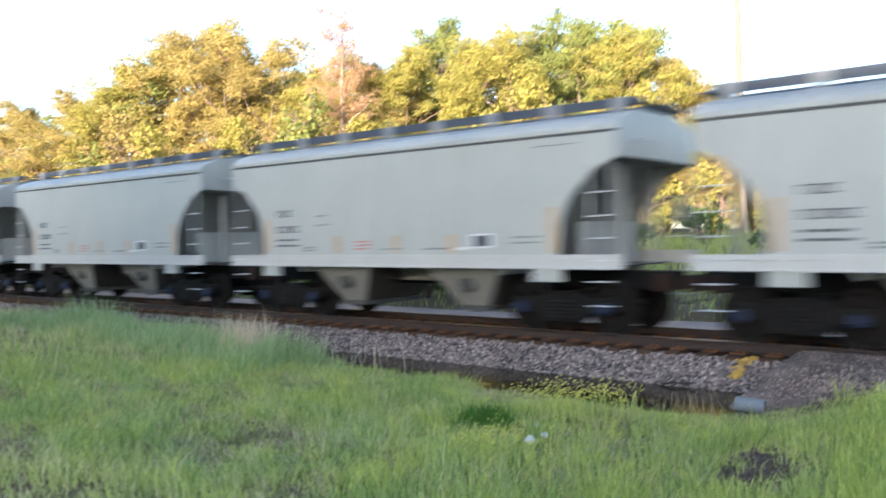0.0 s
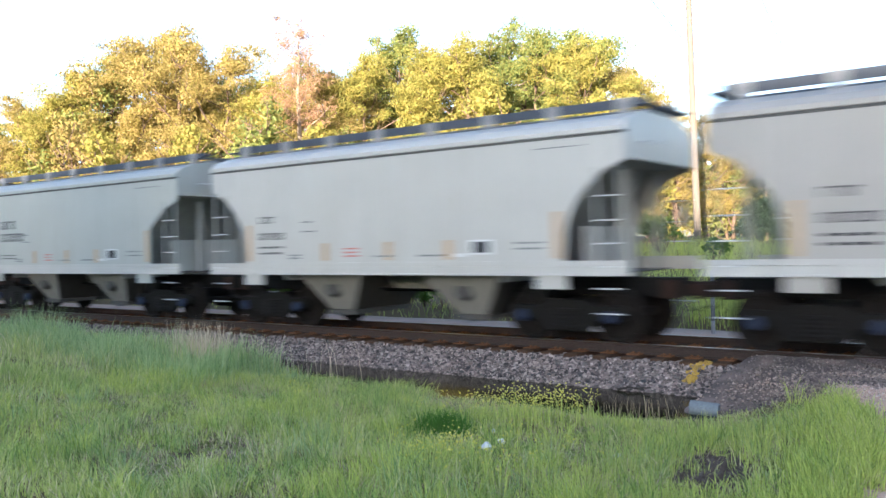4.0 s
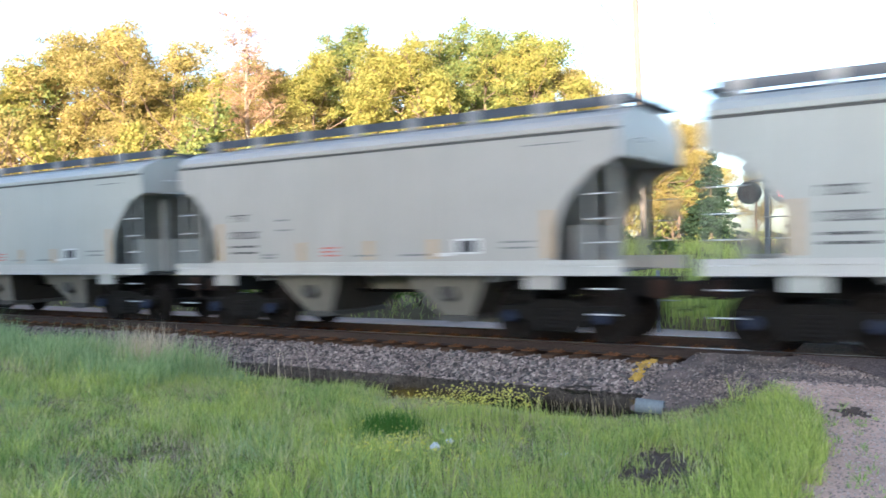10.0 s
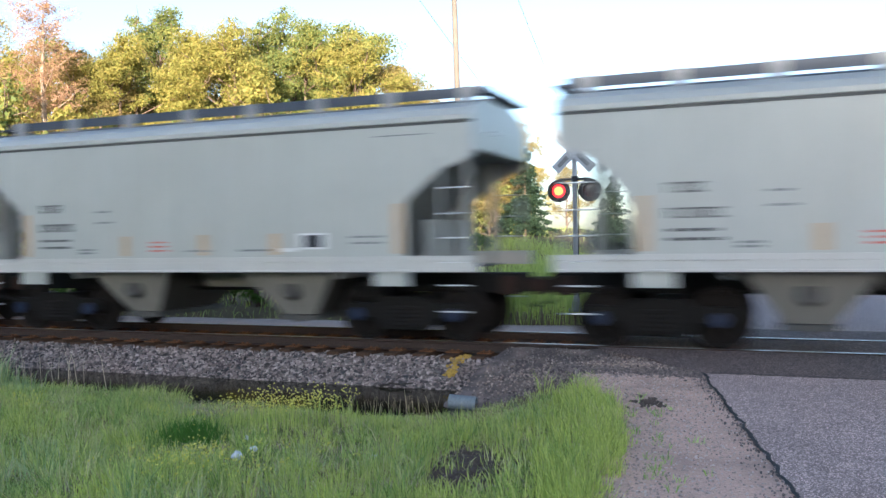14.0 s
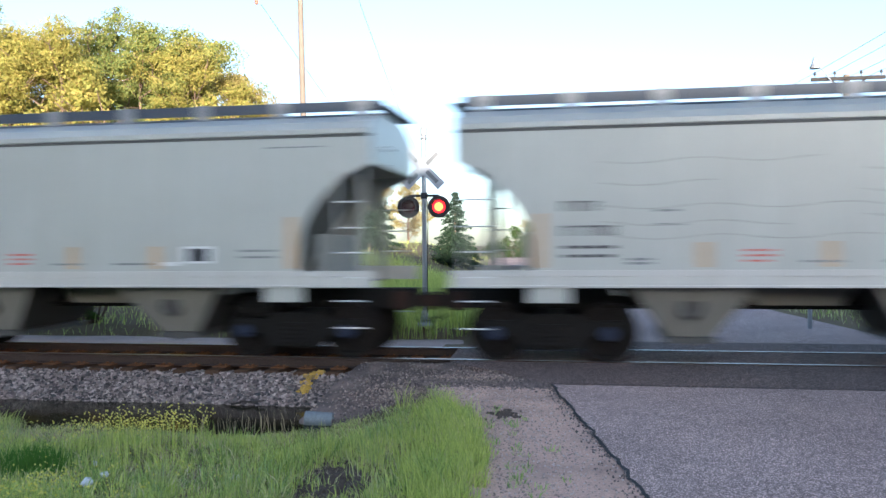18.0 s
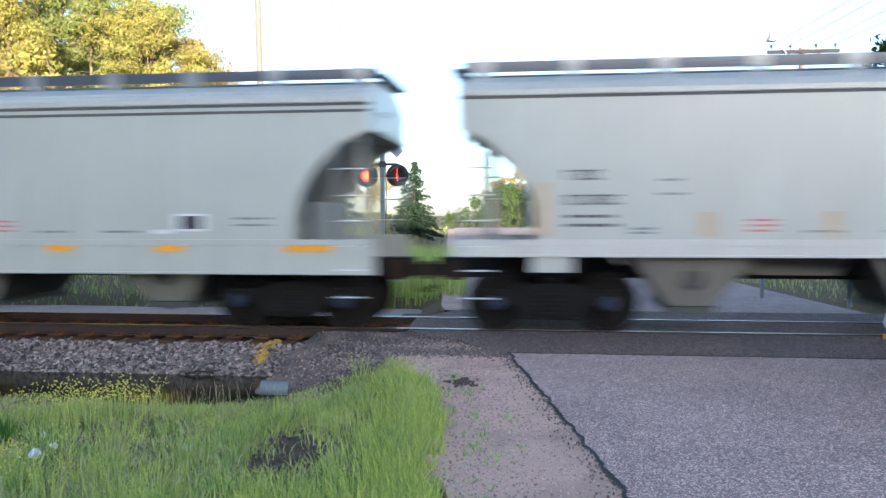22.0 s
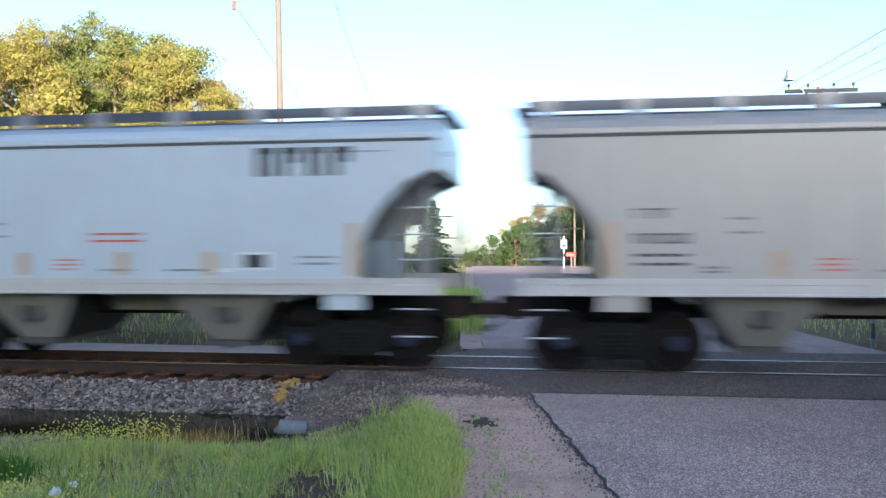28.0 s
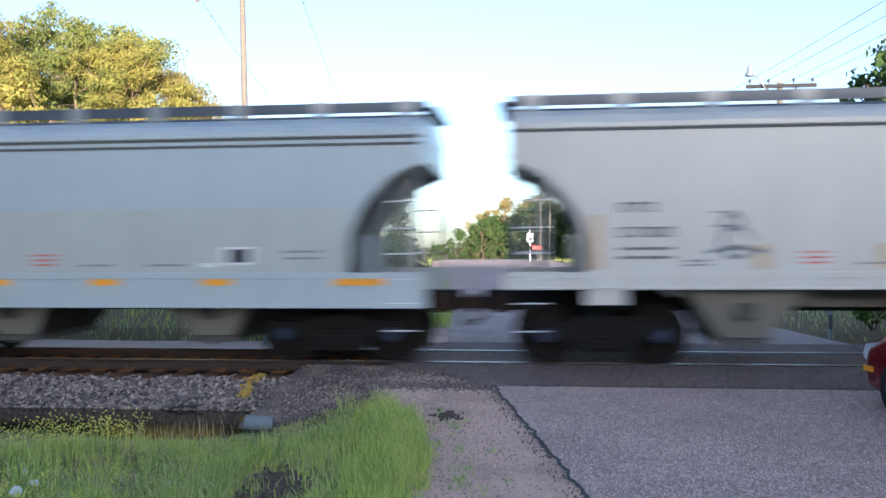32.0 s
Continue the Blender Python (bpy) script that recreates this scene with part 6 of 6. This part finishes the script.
def build_street_pole():
    p = thing("utility_pole", "dark utility pole with a cross-arm and a small street lamp", "utility pole")
    g = ground_z(8.55, 30.5)
    p.location = (8.55, 30.5, g)
    h = 7.45 - g
    bm = B()
    tube(bm, (0, 0, -0.2), (0, 0, h + 0.05), 0.15, 0.10, 12)
    part("shaft", bm, M["pole"], p)
    bm = B()
    box(bm, -1.18, 1.18, -0.20, -0.10, h - 0.16, h - 0.04)
    part("cross_arm", bm, M["arm_dark"], p, "dark wooden cross-arm", bevel=0.01)
    for s in (-1, 1):
        bm = B()
        tube(bm, (s * 0.10, -0.15, h - 0.52), (s * 0.55, -0.15, h - 0.14), 0.035, 0.035, 6)
        part("brace", bm, M["arm_dark"], p)
    for x in (-1.05, -0.42, 0.42, 1.05):
        bm = B()
        lathe(bm, [(0.012, h - 0.04), (0.015, h + 0.04), (0.05, h + 0.05), (0.045, h + 0.10), (0.03, h + 0.15)], 10, pose(x, -0.15, 0))
        part("insulator", bm, M["black"], p)
    bm = B()
    bent(bm, [(-0.1, -0.12, h - 0.75), (-0.45, -0.25, h - 0.35), (-0.85, -0.30, h + 0.20), (-1.05, -0.32, h + 0.36)], 0.022, 6)
    arm = part("lamp_arm", bm, M["galv"], p)
    bm = B()
    lathe(bm, [(0.02, h + 0.62), (0.07, h + 0.55), (0.10, h + 0.40), (0.17, h + 0.28), (0.16, h + 0.24)][::-1], 14, pose(-1.10, -0.32, 0))
    part("street_lamp", bm, M["galv"], arm, "white lamp hood")
    for k, x in enumerate((-1.05, -0.42, 0.42, 1.05)):
        wire("utility_wire", (8.55 + x, 30.35, 7.58), (8.55 + x * 1.1 + 1.9, -10.0, 7.9), 0.35, 0.007)
        wire("utility_wire", (8.55 + x, 30.35, 7.58), (x + 0.1, 79.5, 8.1), 0.6, 0.007)


# wood darkened to look out of the sun, though the sun reaches the arm
M["arm_dark"] = mottled("dark_arm_wood", (0.010, 0.009, 0.009), (0.028, 0.024, 0.022), 12, 2, 0.85)
build_street_pole()


def build_far_pole(x, y, h, double=True):
    p = thing("utility_pole", "grey utility pole with cross-arms beside the far road", "utility pole")
    p.location = (x, y, ground_z(x, y))
    bm = B()
    tube(bm, (0, 0, -0.2), (0, 0, h), 0.085, 0.06, 10)
    part("shaft", bm, M["pole"], p)
    for z in ((h - 0.3, h - 2.2) if double else (h - 0.3,)):
        bm = B()
        box(bm, -0.8, 0.8, -0.12, -0.06, z - 0.035, z + 0.035)
        part("cross_arm", bm, M["arm_dark"], p)


build_far_pole(0.55, 62.0, 5.0)
build_far_pole(-10.6, 112.0, 4.2, False)
build_far_pole(1.6, 80.0, 7.0, False)


def build_road_sign():
    s = thing("road_sign", "small white rectangular road sign on a thin post", "sign")
    s.location = (-0.22, 57.5, ground_z(-0.22, 57.5))
    bm = B()
    box(bm, -0.03, 0.03, -0.03, 0.03, 0, 2.2)
    part("post", bm, M["galv"], s)
    bm = B()
    box(bm, -0.22, 0.22, -0.05, -0.035, 1.35, 1.95)
    pl = part("plate", bm, M["sign_white"], s)
    bm = B()
    box(bm, -0.14, 0.14, -0.056, -0.052, 1.46, 1.66)
    part("digits_bar", bm, M["mark_black"], pl)
    bm = B()
    box(bm, -0.15, 0.15, -0.056, -0.052, 1.76, 1.84)
    part("text_bar", bm, M["mark_black"], pl)
    m = thing("mailbox", "red mailbox on a wooden post at the roadside", "mailbox")
    m.location = (0.28, 57.0, ground_z(0.28, 57.0))
    bm = B()
    box(bm, -0.05, 0.05, -0.05, 0.05, 0, 0.85)
    part("post", bm, M["pole"], m)
    bm = B()
    extrude_yz(bm, [(-0.13, 0.85), (0.13, 0.85), (0.13, 1.02), (0.07, 1.12), (-0.07, 1.12), (-0.13, 1.02)], -0.36, 0.36)
    part("box", bm, M["mailbox_red"], m)


build_road_sign()


def build_marker(x, y, h, mats, label, category="marker post"):
    p = thing("marker_post", label, category)
    p.location = (x, y, ground_z(x, y) - 0.05)
    n = len(mats)
    for k, mt in enumerate(mats):
        bm = B()
        tube(bm, (0, 0, h * k / n), (0, 0, h * (k + 1) / n), 0.045, 0.045, 10)
        part("post_section", bm, M[mt], p)


build_marker(-5.95, 18.0, 1.62, ["sign_white", "sign_white", "mark_grey", "sign_white", "mark_grey", "sign_white"], "white marker post with grey bands beyond the track")
build_marker(6.15, 18.5, 1.55, ["sign_white", "mark_grey", "sign_white", "mark_grey", "sign_white"], "white marker post with grey bands by the track")
build_marker(4.52, 19.0, 1.45, ["sign_white", "orange_plastic"], "white marker post with an orange top")


M["pebble"] = varied("shoulder_pebbles", [(0.30, 0.225, 0.19), (0.50, 0.39, 0.34), (0.64, 0.53, 0.47), (0.22, 0.17, 0.15), (0.42, 0.33, 0.28)], 0.9, "Island")


# ---- small things on the near side ----
def build_small():
    bm = B()
    n = 20
    rows = []
    for x, r in ((-0.17, 0.085), (-0.17, 0.10), (0.20, 0.10), (0.20, 0.085)):
        rows.append([bm.verts.new((x, r * math.cos(k * math.tau / n), r * math.sin(k * math.tau / n))) for k in range(n)])
    for a, b in zip(rows, rows[1:] + rows[:1]):
        for k in range(n):
            bm.faces.new((a[k], a[(k + 1) % n], b[(k + 1) % n], b[k]))
    o = part("culvert_pipe", bm, M["concrete"])
    o.matrix_world = pose(-3.72, 10.85, -0.50, 0, 4, 8)
    tagged(o, "pale blue-grey culvert pipe end at the ditch", "pipe")
    r = random.Random(3)
    for x, y, s in ((-4.50, 6.80, 0.055), (-4.55, 7.15, 0.035), (-4.95, 7.62, 0.03), (-3.35, 7.35, 0.03)):
        bm = B()
        bmesh.ops.create_icosphere(bm, subdivisions=2, radius=1)
        for v in bm.verts:
            v.co *= 1 + 0.45 * noise.noise(v.co * 2.2 + Vector((x, y, 0)))
        bmesh.ops.scale(bm, vec=(s * 1.2, s * 0.8, s * 0.8), verts=bm.verts)
        o = part("litter", bm, M["litter"])
        o.matrix_world = pose(x, y, ground_z(x, y) + s * 0.8 + 0.05, 0, 0, r.uniform(0, 360))
        tagged(o, "crumpled white plastic litter lying in the grass", "litter", "litter in the grass")
    flag = thing("marker_flag", "small yellow marker flag on a thin wire in the grass", "flag")
    flag.matrix_world = pose(-2.93, 4.05, ground_z(-2.93, 4.05), 0, -18, 0)
    bm = B()
    tube(bm, (0, 0, -0.05), (0, 0, 0.43), 0.003, 0.003, 5)
    part("wire_stem", bm, M["mark_white"], flag)
    bm = B()
    extrude_xz(bm, [(-0.001, 0.31), (-0.001, 0.43), (-0.05, 0.425), (-0.08, 0.385), (-0.05, 0.33)], -0.002, 0.002)
    part("pennant", bm, M["flag"], flag, "yellow plastic pennant")
    bm = B()
    rr = random.Random(5)
    limb_path(bm, (-5.45, 11.95, -0.55), (-4.95, 12.05, -0.50), 0.022, 0.012, 0.05, rr, 5)
    tagged(part("branch", bm, M["stick"]), "dark wet branch lying at the water's edge", "branch")
    # the dark torn patch, low clods
    scatter_stones("dirt_clods", 650, lambda q: (lambda u, v: (lambda x, y: np.array((x, y, ground_z(x, y) + 0.015)))(-2.42 + u - 0.25 * v, 7.40 + v))(0.15 * q.normal(), 0.32 * q.normal()), 0.026, M["dirt_dark"], "dark clods of torn earth in the grass", 14)["category"] = "soil"
    scatter_stones("dirt_clods", 45, lambda q: (lambda x, y: np.array((x, y, ground_z(x, y) + 0.01)))(-6.95 + 0.13 * q.normal(), 5.1 + 0.09 * q.normal()), 0.018, M["dirt_dark"], "dark clods in a bare spot", 15)["category"] = "soil"
    scatter_stones("dirt_clods", 60, lambda q: (lambda x, y: np.array((x, y, road_z(y) + 0.004)))(-1.03 + 0.09 * q.normal(), 9.2 + 0.10 * q.normal()), 0.018, M["dirt_dark"], "dark clods on the gravel", 16)["category"] = "soil"
    scatter_stones("gravel_grains", 6000, lambda q: (lambda u, y: np.array((road_left(y) - u, y, road_z(y) + 0.002)))(1.6 * q.uniform() ** 0.8, q.uniform(4.5, 11.15)), 0.007, M["pebble"], "small stones strewn over the gravel shoulder", 17)["category"] = "gravel"


build_small()


# ---- the waiting car, of which the nose shows ----
def build_auto():
    car = thing("parked_car", "dark red car waiting on the road before the crossing", "car")
    car.matrix_world = pose(4.57, 10.45, -0.07, 0, 0, 97)  # nose towards +x of its own space
    W, L = 0.86, 4.5
    prof = [(-L, 0.30), (-L, 0.78), (-L + 0.15, 0.92), (-L + 0.9, 0.98), (-1.35, 0.98), (-0.35, 0.86), (-0.06, 0.74), (0.0, 0.58), (0.0, 0.36), (-0.06, 0.24), (-0.35, 0.20), (-L + 0.3, 0.20)]
    bm = B()
    rings = []
    for y, sh in ((-W, 0.10), (-W + 0.10, 0.0), (W - 0.10, 0.0), (W, 0.10)):
        rings.append([bm.verts.new((x + (-sh if x > -0.5 else sh if x < -L + 0.5 else 0) * 1.6, y, z - sh * (0.5 if z > 0.6 else -0.3))) for x, z in prof])
    for a, b in zip(rings, rings[1:]):
        for k in range(len(prof)):
            bm.faces.new((a[k], a[(k + 1) % len(prof)], b[(k + 1) % len(prof)], b[k]))
    bm.faces.new(rings[0])
    bm.faces.new(rings[-1][::-1])
    bmesh.ops.recalc_face_normals(bm, faces=bm.faces)
    part("body", bm, M["car_red"], car, bevel=0.02, smooth=True)
    bm = B()
    cab = [(-L + 0.5, 0.96), (-L + 1.0, 1.40), (-L + 2.1, 1.46), (-2.0, 1.42), (-1.15, 0.96)]
    ra = [bm.verts.new((x, -W + (0.06 if z < 1 else 0.22), z)) for x, z in cab]
    rb = [bm.verts.new((x, W - (0.06 if z < 1 else 0.22), z)) for x, z in cab]
    for k in range(len(cab)):
        bm.faces.new((ra[k], ra[(k + 1) % 5], rb[(k + 1) % 5], rb[k]))
    bm.faces.new(ra)
    bm.faces.new(rb[::-1])
    bmesh.ops.recalc_face_normals(bm, faces=bm.faces)
    part("cabin", bm, M["car_glass"], car)
    bm = B()
    extrude_xz(bm, [(-L + 1.0, 1.40), (-L + 2.1, 1.47), (-2.0, 1.43), (-2.0, 1.46), (-L + 2.1, 1.50), (-L + 1.0, 1.43)], -W + 0.20, W - 0.20)
    part("roof", bm, M["car_red"], car)
    for s in (-1, 1):
        bm = B()
        extrude_xz(bm, [(-0.10, 0.56), (-0.04, 0.62), (-0.10, 0.74), (-0.42, 0.80), (-0.36, 0.62)], s * (W - 0.10) - 0.06, s * (W - 0.10) + 0.085)
        part("headlight", bm, M["lampglass"], car, "clear headlight")
        bm = B()
        box(bm, -0.30, -0.10, s * W - 0.012, s * W + 0.012, 0.44, 0.50)
        part("side_marker", bm, M["reflector_orange"], car)
        for x in (-0.80, -L + 0.85):
            bm = B()
            lathe(bm, [(0.19, -0.10), (0.29, -0.11), (0.32, -0.08), (0.32, 0.08), (0.29, 0.11), (0.19, 0.10)], 24, pose(x, s * (W - 0.07), 0.32, 90, 0, 0))
            wh = part("wheel", bm, M["rubber"], car, "black tyre")
            bm = B()
            lathe(bm, [(0.05, -0.112), (0.19, -0.10), (0.19, 0.10), (0.05, 0.112)], 20, pose(x, s * (W - 0.07), 0.32, 90, 0, 0))
            part("rim", bm, M["alloy"], wh, "silver rim")
    bm = B()
    box(bm, 0.0, 0.05, -W + 0.16, W - 0.16, 0.28, 0.42)
    part("bumper", bm, M["car_red"], car, bevel=0.02)
    bm = B()
    box(bm, -0.03, 0.02, -0.35, 0.35, 0.56, 0.68)
    part("grille", bm, M["black"], car)


build_auto()


# ---- what moves: the train ----
def motions():
    times = [t for t, _ in PHASE]
    for k, car in train.items():
        walk(car, [(t, pose(CAR * (k + 0.5) - gone(t) - (LONGER if k < 1 else LONGER / 2 if k == 1 else 0), TRACK_Y, 0)) for t in times])
    # wheels roll while their car is near: one row for each thirtieth of a second
    for k, car in train.items():
        near = [n / 30 for n in range(0, 961) if -40 < CAR * (k + 0.5) - gone(n / 30) < 12]
        if len(near) < 2:
            continue
        for wheel in [o for o in car.children if o.name.startswith("wheelset")]:
            x = wheel.location.x
            rows = [(t, pose(x, 0, 0.457, 0, -math.degrees((gone(t) - gone(near[0])) / 0.457), 0)) for t in near]
            if near[0] > 0:
                rows.insert(0, (0, rows[0][1]))
            if near[-1] < 32:
                rows.append((32, rows[-1][1]))
            walk(wheel, rows)
    # the two lamps of the signal take turns: each lens turns its lit face out, then away
    period, start = 1.185, 0.67
    for k, lens in enumerate(signal_lenses):
        rows, at = [], start - 2 * period
        while at < 33:
            on = at + (0 if k == 0 else period / 2)
            for t, a in ((on - 0.05, 180), (on - 0.0167, 120), (on + 0.0167, 60), (on + 0.05, 0), (on + period / 2 - 0.05, 0), (on + period / 2 - 0.0167, -60), (on + period / 2 + 0.0167, -120), (on + period / 2 + 0.05, -180)):
                rows.append((t, a))
            at += period
        lo = [a for t, a in rows if t <= 0]
        keep = [(0, lo[-1])] + [(t, a) for t, a in rows if 0.02 < t < 31.98]
        keep.append((32, keep[-1][1]))
        walk(lens, [(t, pose(0, 0, 0.02, 0, a, 0)) for t, a in keep])


motions()
